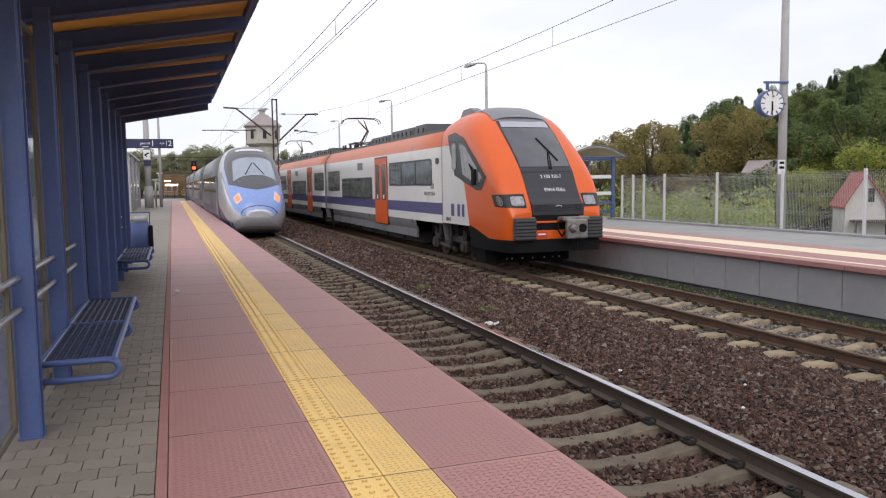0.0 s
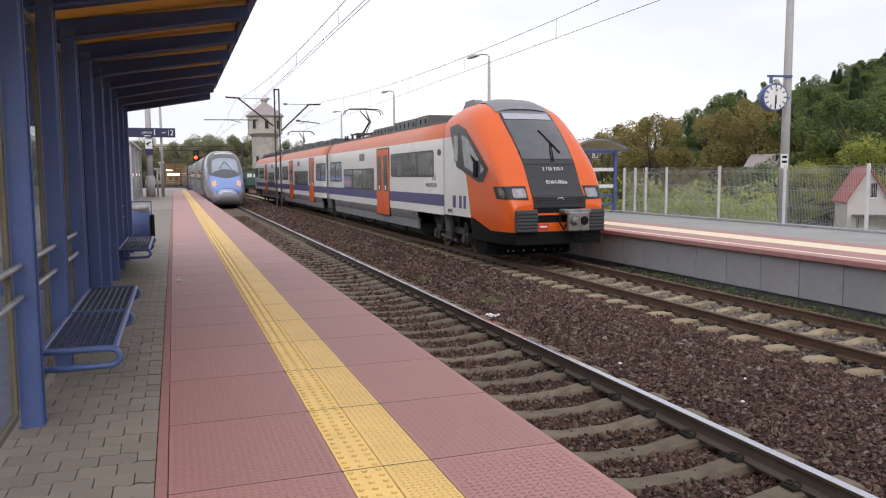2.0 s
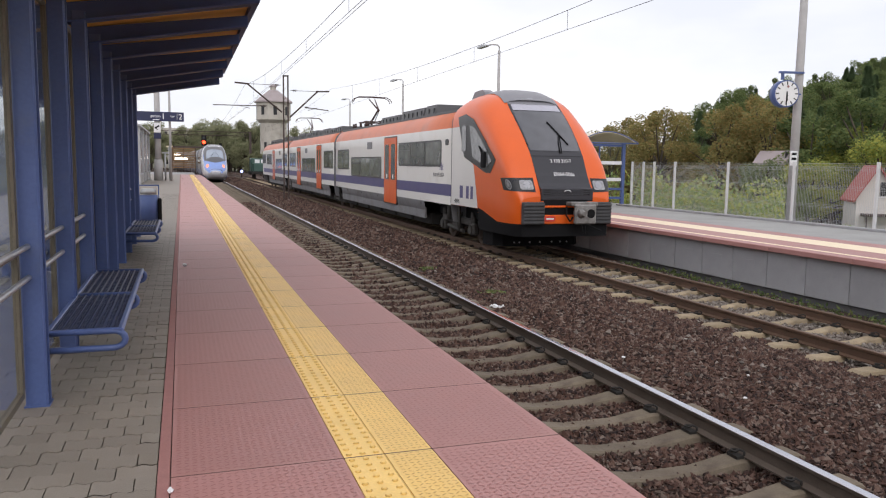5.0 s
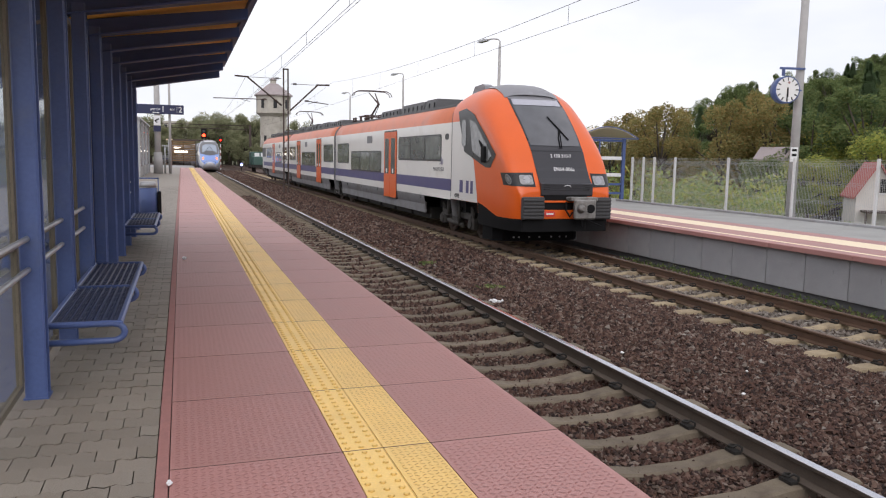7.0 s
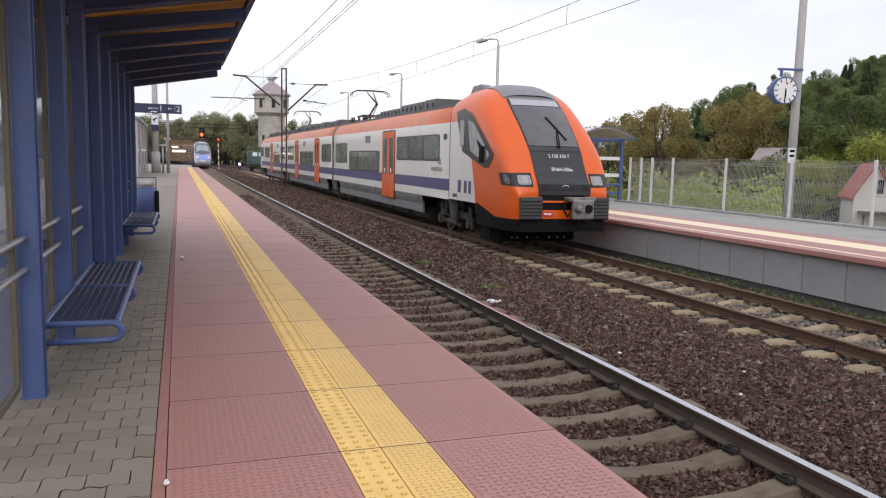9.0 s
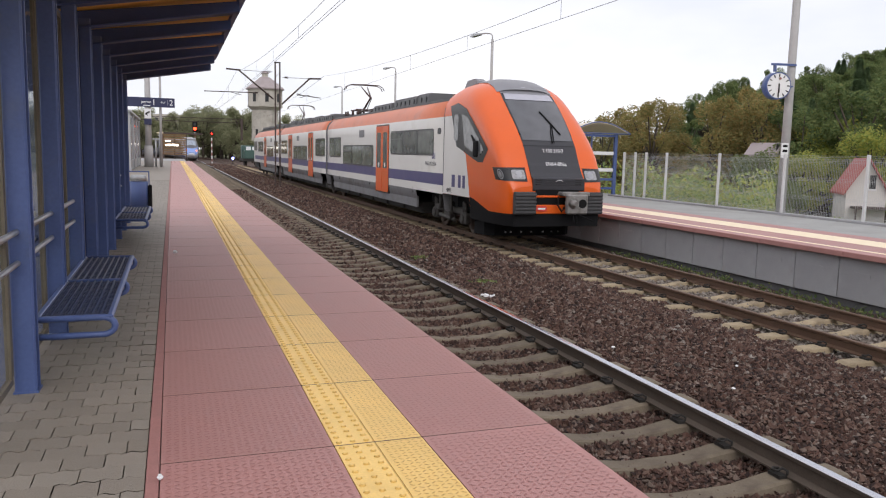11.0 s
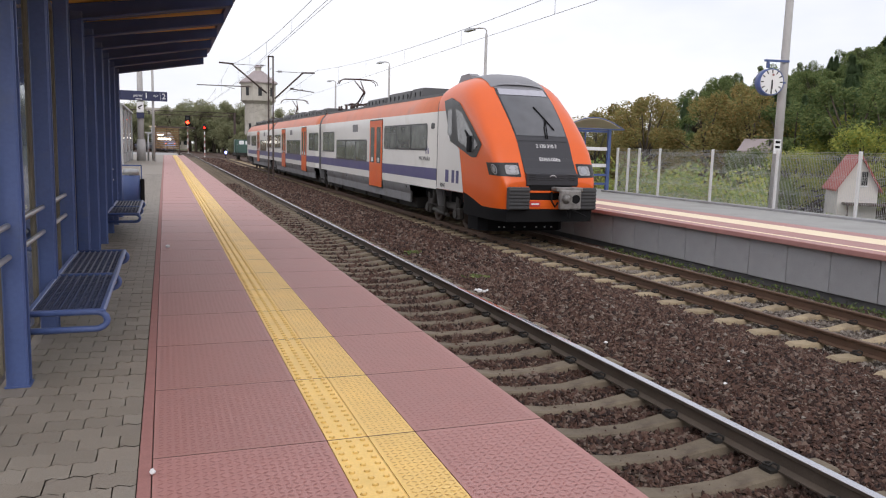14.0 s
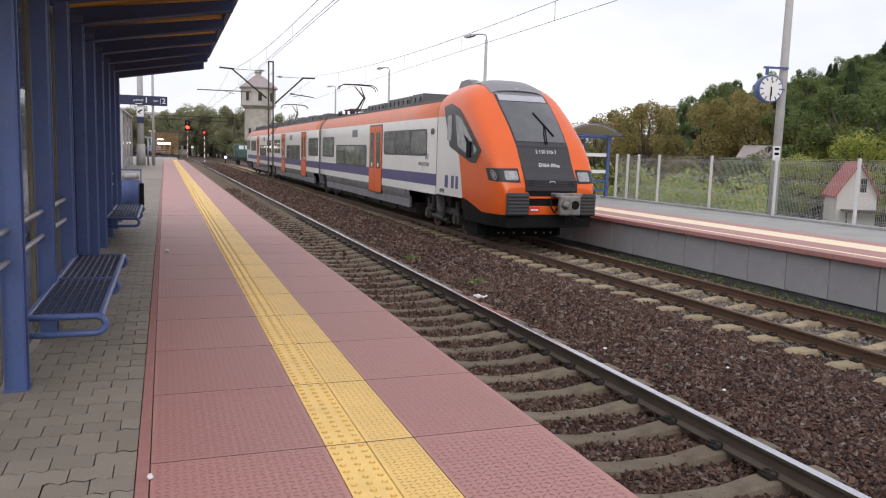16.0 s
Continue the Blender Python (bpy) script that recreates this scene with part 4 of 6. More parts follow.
# equipment under the floor, with cut-outs over the bogies
for y0, y1 in ((24.2, 38.0), (41.5, 56.7), (60.2, 72.0)):
    for k in range(6):
        a = y0 + (y1 - y0) * k / 6
        part("equipment_box", new_box(-1.15, 1.15, a + 0.1, a + (y1 - y0) / 6 - 0.15, -0.38, 0.0, bevel=0.03), M_UNDER, train)
    for s in (-1, 1):
        part("skirt", new_box(min(s * 1.33, s * 1.40), max(s * 1.33, s * 1.40), y0, y1, -0.16, 0.2), M_TGREY, train, "grey lower skirt")
for y0, y1 in OPEN:
    part("underfloor_box", new_box(-0.95, 0.95, y0 + 0.3, y1 - 0.2, 0.05, 0.6), M_BLACK, train)

M_BUFFER = mat("dark_ribbed_rubber", (0.055, 0.055, 0.058), 0.75, vary=0.2)
# the cab: a rounded orange shell
bm = bmesh.new()
YC = [17.02, 17.05, 17.1, 17.2, 17.3, 17.45, 17.6, 17.75, 17.9, 18.1, 18.3, 18.5, 18.7, 18.9, 19.1, 19.3, 19.5, 19.75, 20.0, 20.4, 20.9, 21.48]
ZF = [-0.12, 0.19, 0.45]
rings = []
for y in YC:
    w, zs, zt, e = sect(y)
    half = [(side_x(y, z), z) for z in ZF] + [(side_x(y, 0.45 + (zs - 0.45) * k / 4), 0.45 + (zs - 0.45) * k / 4) for k in range(1, 5)]
    for k in range(1, 13):
        a = math.pi / 2 * k / 12
        half.append((w * math.cos(a) ** (2 / e) if k < 12 else 0.0, zs + (zt - zs) * math.sin(a) ** (2 / e)))
    ring = [(-x, z) for x, z in half] + [(x, z) for x, z in half[-2::-1]]
    rings.append([bm.verts.new((x, y, z)) for x, z in ring])
for a, b in zip(rings, rings[1:]):
    for i in range(len(a) - 1):
        if a[0].co.y > 19.25 and max(a[i].co.z, a[i + 1].co.z) < 0.46:
            continue
        f = bm.faces.new((a[i], a[i + 1], b[i + 1], b[i]))
        f.smooth = True
        f.material_index = 1 if max(a[i].co.z, a[i + 1].co.z) < 0.20 else 0
bm.faces.new(rings[0])
bmesh.ops.recalc_face_normals(bm, faces=bm.faces)
cab = part("driving_cab", bm, [M_TORANGE, M_BLACK], train, "orange rounded driving cab")

# centre band: roof cowl, head sign, windscreen, lower panel
# light blotched base colour paints the reflections on the side panes
M_SIDEPANE = mat("cab_side_glass", (0.15, 0.155, 0.16), 0.08, vary=0.6, scale=1.6, fine=4, spec=0.8)
M_COWL = mat("mid_grey_cab_roof", (0.21, 0.21, 0.23), 0.4, vary=0.08, scale=2)
# base colour lifted to grey for the sky mirrored in the sloping screen
M_SCREEN = mat("sky_grey_windscreen", (0.085, 0.088, 0.10), 0.06, vary=0.25, scale=0.7, fine=2, spec=0.9)
M_DEST = mat("pale_destination_glass", (0.42, 0.42, 0.48), 0.12, vary=0.1)
def band(z):
    return smooth_interp(z, [(0.86, 0.71), (1.3, 0.72), (2.0, 0.74), (3.0, 0.78), (3.45, 0.74)])
def strip(z0, z1, inset, off, n=8):
    zs_ = [z0 + (z1 - z0) * i / n for i in range(n + 1)]
    return [(0.03 - (band(z) - inset), z) for z in zs_] + [(0.03 + band(z) - inset, z) for z in zs_[::-1]]
def front_sheet(name, poly, material, off, label=""):
    return part(name, sheet(poly, on_front(off), 0.1), material, cab, label)
front_sheet("dark_band", strip(0.90, 3.44, 0, 0.005), M_TDARKGREY, 0.006, "dark grey front panel")
front_sheet("roof_band", strip(3.26, 3.44, 0.0, 0.01), M_COWL, 0.010)
front_sheet("windscreen", strip(2.0, 3.06, 0.035, 0.01), M_SCREEN, 0.016, "dark windscreen glass")
front_sheet("destination_display", strip(3.08, 3.25, 0.07, 0.01), M_DEST, 0.016, "pale destination display glass")
front_sheet("panel_seam", [(-0.72, 1.86), (0.72, 1.86), (0.72, 1.875), (-0.72, 1.875)], M_TBLACK, 0.012)
# bonnet panel under the band, with two sets of cooling slots and a maker's mark
bm = bmesh.new()
prism(bm, [(16.985, 0.80), (17.01, 0.76), (17.6, 0.76), (17.6, 1.45), (17.335, 1.45), (17.28, 1.38), (17.165, 1.20), (17.07, 1.09), (16.985, 1.06)], "x", -0.685, 0.745)
bonnet = part("grille_panel", bm, M_TDARKGREY, cab, "dark grey grille panel")
for x0, x1 in ((-0.62, -0.44), (0.48, 0.66)):
    for k in range(3):
        z = 0.91 + 0.055 * k
        part("slot", new_box(x0, x1, 16.977, 16.986, z, z + 0.03, bevel=0.003), M_TBLACK, bonnet)
for k in range(3):
    part("slat", new_box(-0.40, 0.44, 16.972, 16.986, 0.91 + 0.055 * k, 0.935 + 0.055 * k, bevel=0.004), M_TDARKGREY, bonnet)
bm = bmesh.new()
pipe(bm, [(-0.06, 16.968, 1.00), (-0.02, 16.968, 1.03), (0.08, 16.968, 1.03), (0.12, 16.968, 0.99)], 0.009, 6)
part("badge", bm, M_WHITE, bonnet)
# roof cowl behind the band
bm = bmesh.new()
rr = []
for y in (19.15, 19.35, 19.6, 19.85, 20.1, 20.6, 21.2):
    w, zs, zt, e = sect(y)
    rr.append([bm.verts.new((u * 0.80, y, zs + (zt - zs) * (1 - (abs(u) * 0.80 / w) ** e) ** (1 / e) + 0.014 + 0.05 * (1 - u ** 4))) for u in (-1, -.75, -.5, -.25, 0, .25, .5, .75, 1)])
for a, b in zip(rr, rr[1:]):
    for i in range(8):
        bm.faces.new((a[i], a[i + 1], b[i + 1], b[i])).smooth = True
part("roof_cowl", bm, M_COWL, cab, "mid grey roof cowl")
for x in (-0.62, 0.62):
    bm = bmesh.new()
    prism(bm, [(20.6, 3.50), (20.7, 3.72), (20.9, 3.79), (21.5, 3.77), (21.9, 3.40)], "x", x - 0.13, x + 0.13)
    part("horn_cover", bm, M_COWL, cab)
bm = bmesh.new()
bmesh.ops.create_uvsphere(bm, u_segments=16, v_segments=8, radius=0.15)
for v in bm.verts:
    v.co = Vector((v.co.x, front_y(0, 3.36) + 0.08 + v.co.y * 0.35 - v.co.z * 0.2, 3.39 + v.co.z * 0.5))
part("top_headlight", bm, M_DEST, cab, "", True)

# writing on the front panel
def front_text(body, size, x, z):
    t = text_part("lettering", body, size, M_WHITE, cab, pose(x, 0, z) @ pose(0, 0, 0, 90), "CENTER")
    m = t.matrix_basis
    for v in t.data.vertices:
        p = m @ v.co
        q = on_front(0.016 if v.co.z < 0 else 0.021)(p.x, p.z)
        v.co = q
    t.matrix_basis = Matrix()
    return t
front_text("2 130 310-7", 0.122, 0.08, 1.74)
front_text("EN64-006a", 0.13, 0.09, 1.41)

# wiper
bm = bmesh.new()
pf = on_front(0.035)
pipe(bm, [pf(0.12, 1.93), pf(0.18, 2.2), pf(0.30, 2.45)], 0.014, 6)
pipe(bm, [pf(0.17, 1.93), pf(0.24, 2.2), pf(0.31, 2.45)], 0.012, 6)
pipe(bm, [pf(0.12, 2.75), pf(0.24, 2.52), pf(0.33, 2.35), pf(0.44, 2.15)], 0.02, 6)
part("wiper", bm, M_BLACK, cab)

# headlight clusters
M_LENS = mat("clear_headlight_lens", (0.30, 0.30, 0.31), 0.15, vary=0.3, scale=9, spec=0.9)
M_CHROME = mat("headlight_reflector", (0.36, 0.36, 0.38), 0.3, metal=1.0, vary=0.1)
for s in (-1, 1):
    def lamp_at(u, z, off):
        # u runs from the band outwards round the corner
        x = 0.80 + u
        if x < 1.22:
            y = front_y(s * x, z)
            return Vector((s * x, y - off, z))
        y = max(17.06, front_y(s * 1.22, z)) + (x - 1.22) * 0.9
        return Vector((s * (side_x(y, z) + off * 0.6), y - off * 0.6, z))
    bm = sheet([(0.0, 0.98), (0.98, 1.01), (0.98, 1.31), (0.0, 1.33)], lambda u, z: lamp_at(u, z, 0.008), 0.06)
    cl = part("headlight", bm, M_TBLACK, train, "dark headlight cluster with two round lamps")
    ring_ = [(math.cos(2 * math.pi * i / 20), math.sin(2 * math.pi * i / 20)) for i in range(20)]
    part("lens", sheet(rounded(0.04, 0.38, 1.04, 1.27, 0.05), lambda p, z: lamp_at(p, z, 0.016), 0.06), M_LENS, cl, "square clear lens")
    part("reflector", sheet([(0.20 + 0.09 * a, 1.16 + 0.09 * b) for a, b in ring_], lambda p, z: lamp_at(p, z, 0.024), 0.06), M_CHROME, cl)
    u, r = 0.64, 0.125
    for nm, k, material, off in (("lamp_rim", 1.0, M_CHROME, 0.016), ("lens", 0.78, M_TBLACK, 0.022), ("reflector", 0.62, M_LENS, 0.028), ("bulb_cap", 0.25, M_CHROME, 0.034)):
        part(nm, sheet([(u + r * k * a, 1.155 + r * k * b) for a, b in ring_], lambda p, z: lamp_at(p, z, off), 0.06), material, cl)
    # side window and white side panel
    poly = [(21.48, 0.455), (19.29, 0.455), (19.45, 1.0), (19.66, 1.62), (20.35, 1.90), (20.62, 2.70), (21.48, 2.70)]
    part("side_panel", sheet(poly, on_side(s, 0.005), 0.2), M_TWHITE, cab, "dusty white side panel")
    poly = [(20.95, 2.98), (20.35, 3.04), (19.7, 2.86), (18.85, 2.30), (18.10, 1.76), (18.42, 1.42), (18.75, 1.42), (20.40, 1.84)]
    sw = part("side_window", sheet(poly, on_side(s, 0.010), 0.12), M_TBLACK, train, "black side window surround")
    poly = [(20.0, 2.72), (19.55, 2.62), (18.85, 2.12), (18.35, 1.74), (18.7, 1.55), (19.75, 1.85)]
    part("pane", sheet(poly, on_side(s, 0.016), 0.12), M_SIDEPANE, sw)
    poly = rounded(20.25, 20.6, 2.0, 2.72, 0.08)
    part("pane", sheet(poly, on_side(s, 0.018), 0.12), M_SIDEPANE, sw)
    bm = bmesh.new()
    box(bm, min(s * 1.455, s * 1.53), max(s * 1.455, s * 1.53), 18.72, 18.98, 1.55, 1.98, bevel=0.03)
    rod(bm, (s * 1.45, 19.25, 2.12), (s * 1.50, 18.9, 1.92), 0.035)
    part("mirror", bm, M_BLACK, cab)
    for a, b in ((20.72, 20.45), (20.2, 19.98), (19.85, 19.65)):
        part("violet_bar", sheet([(a, 0.68), (b, 0.68), (b, 1.03), (a, 1.03)], on_side(s, 0.009), 0.3), M_TVIOLET, cab)
    poly = [(19.28, 0.48), (18.9, 0.42), (18.5, 0.32), (17.9, 0.16), (17.3, 0.09), (17.03, 0.08), (17.03, -0.11), (19.28, -0.11)]
    part("valance", sheet(poly, on_side(s, 0.006), 0.2), M_BLACK, cab, "black curved lower valance")
    bm = bmesh.new()
    side_panel(bm, s, 21.75, 22.05, 2.20, 2.38, 0.08, 1.44, 1.466)
    part("round_lamp", bm, M_TBLACK, cab)
    part("door_seam", sheet([(21.44, 0.5), (21.48, 0.5), (21.48, 3.2), (21.44, 3.2)], on_side(s, 0.008), 0.3), M_TBLACK, cab)
# small writing on the flank
t = text_part("lettering", "40WE", 0.17, M_TBLACK, cab, pose(-1.46, 21.15, 0.57, 90, 0, -90))
text_part("lettering", "MAŁOPOLSKA", 0.17, M_TGREY, cab, pose(-1.46, 23.2, 1.30, 90, 0, -90))
bm = bmesh.new()
for k in range(3):
    box(bm, -1.46, -1.452, 22.5 - 0.12 * k, 22.54 - 0.12 * k, 1.45, 1.62 + 0.06 * (k % 2))
part("emblem", bm, M_TVIOLET, cab)

M_COUPLER = mat("grey_cast_coupler", (0.28, 0.27, 0.26), 0.55, metal=0.4, vary=0.25, scale=9, dirt=(0.12, 0.11, 0.1), dirt_at=0.55, dirt_scale=6)
# buffers, coupler and plough
for s in (-1, 1):
    bm = bmesh.new()
    box(bm, s * 0.93 - 0.29, s * 0.93 + 0.29, 16.86, 16.98, 0.19, 0.74, bevel=0.02)
    box(bm, s * 0.93 - 0.2, s * 0.93 + 0.2, 16.98, 17.3, 0.2, 0.6)
    bf = part("buffer", bm, M_BUFFER, train, "dark ribbed rectangular buffer")
    for k in range(6):
        z = 0.215 + 0.085 * k
        part("rib", new_box(s * 0.93 - 0.28, s * 0.93 + 0.28, 16.83, 16.87, z, z + 0.05, bevel=0.008), M_BUFFER, bf)
part("front_valance", new_box(-1.17, 1.17, 16.995, 17.03, -0.12, 0.19), M_BLACK, cab, "black lower front valance")
# flat black plate stands in for the shaded opening around the coupler
part("coupler_recess_shade", new_box(-0.60, 0.60, 16.99, 17.03, 0.30, 0.88), M_BLACK, cab)
part("bumper_beam", new_box(-0.62, 0.62, 16.955, 17.03, 0.60, 0.652, bevel=0.01), M_TORANGE, cab)
part("lower_beam", new_box(-0.66, 0.66, 16.965, 17.03, 0.20, 0.42, bevel=0.01), M_TORANGE, cab)
bm = bmesh.new()
prism(bm, rounded(-0.60, -0.30, 0.26, 0.39, 0.06), "y", 16.945, 16.966)
part("badge", bm, mat("red_badge", (0.55, 0.05, 0.04), 0.4), cab, "small red oval maker's badge")
part("badge_bar", new_box(-0.55, -0.35, 16.94, 16.946, 0.305, 0.345), M_WHITE, cab)
bm = bmesh.new()
box(bm, 0.28, 0.86, 16.62, 16.75, 0.14, 0.62, bevel=0.03)
box(bm, 0.2, 0.95, 16.7, 17.0, 0.58, 0.68, bevel=0.02)
rod(bm, (0.5, 16.98, 0.40), (0.5, 16.6, 0.40), 0.10, 16)
cp = part("coupler", bm, M_COUPLER, train, "grey automatic coupler head")
cp.location = (-0.20, 0, 0.07)
bm = bmesh.new()
rod(bm, (0.43, 16.63, 0.40), (0.43, 16.45, 0.40), 0.12, 16, 0.05)
part("cone", bm, M_COUPLER, cp)
bm = bmesh.new()
rod(bm, (0.70, 16.63, 0.40), (0.70, 16.60, 0.40), 0.11, 16)
part("socket", bm, M_BLACK, cp)
bm = bmesh.new()
rod(bm, (0.55, 16.66, 0.15), (0.95, 16.5, -0.02), 0.015)
pipe(bm, [(0.2, 16.95, 0.55), (0.12, 16.8, 0.35), (0.2, 16.75, 0.2), (0.3, 16.8, 0.3)], 0.025, 6)
pipe(bm, [(0.5, 16.7, 0.12), (0.48, 16.6, -0.05), (0.56, 16.6, -0.1), (0.6, 16.7, 0.1)], 0.012, 6)
part("hose", bm, M_BLACK, cp)
bm = bmesh.new()
prism(bm, [(-1.30, 19.25), (-1.25, 18.68), (-1.05, 18.45), (-0.85, 18.40), (0.85, 18.40), (1.05, 18.45), (1.25, 18.68), (1.30, 19.25)], "z", -0.50, -0.09)
pl = part("snow_plough", bm, M_BLACK, train, "black steel snow plough")
for x in (-0.75, -0.6, -0.3, 0.0, 0.35, 0.6, 0.8):
    part("bolt", new_box(x - 0.02, x + 0.02, 18.386, 18.402, -0.42, -0.38), M_GALV, pl)

# rear cab and a pantograph on each end coach
bm = bmesh.new()
rr = []
for y, k, top in ((76.2, 1.0, 1.0), (77.0, 0.99, 0.985), (77.8, 0.96, 0.93), (78.4, 0.90, 0.83), (78.8, 0.82, 0.62)):
    ring = [(-x, z) for x, z in SECT] + [(x, z) for x, z in SECT[-2::-1]]
    rr.append([bm.verts.new((x * k, y, z * top if z > 0.5 else z)) for x, z in ring])
mis = SECT_MI + SECT_MI[::-1]
for a, b in zip(rr, rr[1:]):
    for i in range(len(a) - 1):
        f = bm.faces.new((a[i], a[i + 1], b[i + 1], b[i]))
        f.material_index, f.smooth = {0: 0, 1: 1, 2: 2, 3: 2}[mis[i]], True
bm.faces.new(rr[-1][::-1])
bmesh.ops.recalc_face_normals(bm, faces=bm.faces)
rear = part("rear_cab", bm, [M_TBLACK, M_TWHITE, M_TSALMON], train)
for s in (-1, 1):
    bm = bmesh.new()
    side_panel(bm, s, 74.4, 77.4, 1.5, 2.35, 0.1, 1.43, 1.46)
    part("side_window", bm, M_TBLACK, rear)


def pantograph(yc, parent, raised):
    bm = bmesh.new()
    for x in (-0.5, 0.5):
        rod(bm, (x, yc - 0.6, 3.40), (x, yc - 0.6, 3.62), 0.06)
        rod(bm, (x, yc + 0.6, 3.40), (x, yc + 0.6, 3.62), 0.06)
        rod(bm, (x, yc - 0.7, 3.64), (x, yc + 0.7, 3.64), 0.03)
    rod(bm, (-0.6, yc - 0.6, 3.64), (0.6, yc - 0.6, 3.64), 0.03)
    rod(bm, (-0.6, yc + 0.6, 3.64), (0.6, yc + 0.6, 3.64), 0.03)
    p = part("pantograph", bm, M_PANTO, parent, "dark single-arm pantograph")
    bm = bmesh.new()
    rod(bm, (0, yc + 0.5, 3.66), (0, yc - 1.05, 4.22), 0.05, 8, 0.04)
    rod(bm, (0.12, yc + 0.3, 3.66), (0.06, yc - 0.95, 4.18), 0.02)
    rod(bm, (0.0, yc - 1.1, 4.15), (-0.15, yc + 0.35, 4.80), 0.04, 8, 0.025)
    rod(bm, (0.0, yc - 1.1, 4.15), (0.15, yc + 0.35, 4.80), 0.04, 8, 0.025)
    part("arm", bm, M_PANTO, p)
    bm = bmesh.new()
    for dy in (0.15, 0.55):
        y = yc + dy
        pipe(bm, [(-0.98, y, 4.62), (-0.9, y, 4.78), (-0.7, y, 4.88), (0, y, 4.90), (0.7, y, 4.88), (0.9, y, 4.78), (0.98, y, 4.62)], 0.022, 6)
    for x in (-0.4, 0.4):
        rod(bm, (x, yc + 0.15, 4.88), (x, yc + 0.55, 4.88), 0.016)
    part("head", bm, M_PANTO, p)


M_PANTO = mat("dark_red_brown_pantograph", (0.07, 0.035, 0.03), 0.6, vary=0.2)
pantograph(37.3, train, True)
pantograph(57.0, train, True)
bm = bmesh.new()
for y in (35.2, 35.8, 38.6, 39.1):
    for x in (-0.6, 0.0, 0.6):
        rod(bm, (x, y, 3.36), (x, y, 3.62), 0.05)
        rod(bm, (x, y, 3.45), (x, y, 3.50), 0.08)
rod(bm, (0, 34.8, 3.64), (0, 39.3, 3.64), 0.02)
part("roof_insulator", bm, M_RUST, train)

# ---- overhead line ----
def lattice_mast(x, y, top, arms=True):
    m = thing("overhead_line_mast", "dark brown lattice steel mast with two cantilever arms", "mast", at=(x, y, 0))
    for dx in (-0.14, 0.14):
        part("upright", new_box(dx - 0.04, dx + 0.04, -0.06, 0.06, -0.95, top), M_RUST, m)
    z = -0.7
    while z < top - 0.4:
        bm = bmesh.new()
        rod(bm, (-0.12, 0.0, z), (0.12, 0.0, z + 0.3), 0.012, 4)
        part("lacing_bar", bm, M_RUST, m)
        z += 0.62
    part("cap_plate", new_box(-0.18, 0.18, -0.06, 0.06, top - 0.08, top), M_RUST, m)
    part("footing", new_box(-0.32, 0.32, -0.3, 0.3, -1.2, -0.735), M_CONC, m)
    for s, xc, out in ((-1, NEAR_C - x, 3.1), (1, FAR_C - x, 2.75)):
        up = 0.0 if s < 0 else -0.3
        bm = bmesh.new()
        rod(bm, (s * 0.25, 0, 4.75 + up), (s * (out - 0.75), 0, 6.42 + up), 0.05)
        rod(bm, (s * (out - 0.85), 0, 6.42 + up), (s * out, 0, 6.46 + up), 0.05)
        rod(bm, (s * 0.3, 0, 6.42 + up), (s * (out - 0.8), 0, 6.42 + up), 0.014)
        part("cantilever_arm", bm, M_RUST, m)
        bm = bmesh.new()
        rod(bm, (s * 1.25, 0, 5.10), (s * (4.4 if s < 0 else 2.7), 0, 5.06 if s < 0 else 4.95), 0.028)
        rod(bm, (s * (3.0 if s < 0 else 2.0), 0, 5.1), (s * (2.2 if s < 0 else 1.4), 0, 4.92), 0.016)
        part("registration_arm", bm, M_RUST, m)
        bm = bmesh.new()
        for zz, xx in ((6.42 + up, s * 0.45), (5.1, s * 1.2)):
            for q in range(4):
                rod(bm, (xx + s * 0.06 * q, 0, zz), (xx + s * (0.06 * q + 0.03), 0, zz), 0.07, 10)
        part("insulator", bm, M_RUST, m)
    return m


M_WIRE = mat("dark_contact_wire", (0.05, 0.045, 0.045), 0.6, vary=0.1)
MAST_Y, MAST_X = 49.4, 6.3
lattice_mast(MAST_X, MAST_Y, 7.05)


def overhead_line(label, x, span, mast_y, sag, twin):
    """Contact wire and messenger with droppers, span by span."""
    w = thing("overhead_wire", label, "overhead wire", "overhead wires")
    for k in (-1, 0, 1):
        bm = bmesh.new()
        y0, y1 = mast_y - span * (1 - k), mast_y - span * (-k)
        n = 20
        dx = 0.2 if k % 2 else -0.2
        c = [(x + dx - 2 * dx * i / n, y0 + (y1 - y0) * i / n, 4.95) for i in range(n + 1)]
        m = [(x + dx - 2 * dx * i / n, y0 + (y1 - y0) * i / n, 6.35 - sag * (1 - (2 * i / n - 1) ** 2)) for i in range(n + 1)]
        pipe(bm, c, 0.006, 4)
        if twin:
            pipe(bm, [(a + 0.09, b, d) for a, b, d in c], 0.006, 4)
        part("contact_wire", bm, M_WIRE, w)
        bm = bmesh.new()
        pipe(bm, m, 0.007, 4)
        part("messenger_wire", bm, M_WIRE, w)
    for k in (-1, 0, 1):
        y0 = mast_y - span * (1 - k)
        dx = 0.2 if k % 2 else -0.2
        for i in range(1, 9):
            f = i / 9
            bm = bmesh.new()
            xx = x + dx - 2 * dx * f
            rod(bm, (xx, y0 + span * f, 4.95), (xx, y0 + span * f, 6.35 - sag * (1 - (2 * f - 1) ** 2)), 0.005, 4)
            part("dropper", bm, M_WIRE, w)
    return w


overhead_line("twin contact wire and messenger over the near track", NEAR_C + 0.05, 58.0, MAST_Y, 1.05, True)
overhead_line("contact wire and messenger over the far track", FAR_C, 58.0, MAST_Y, 0.95, False)

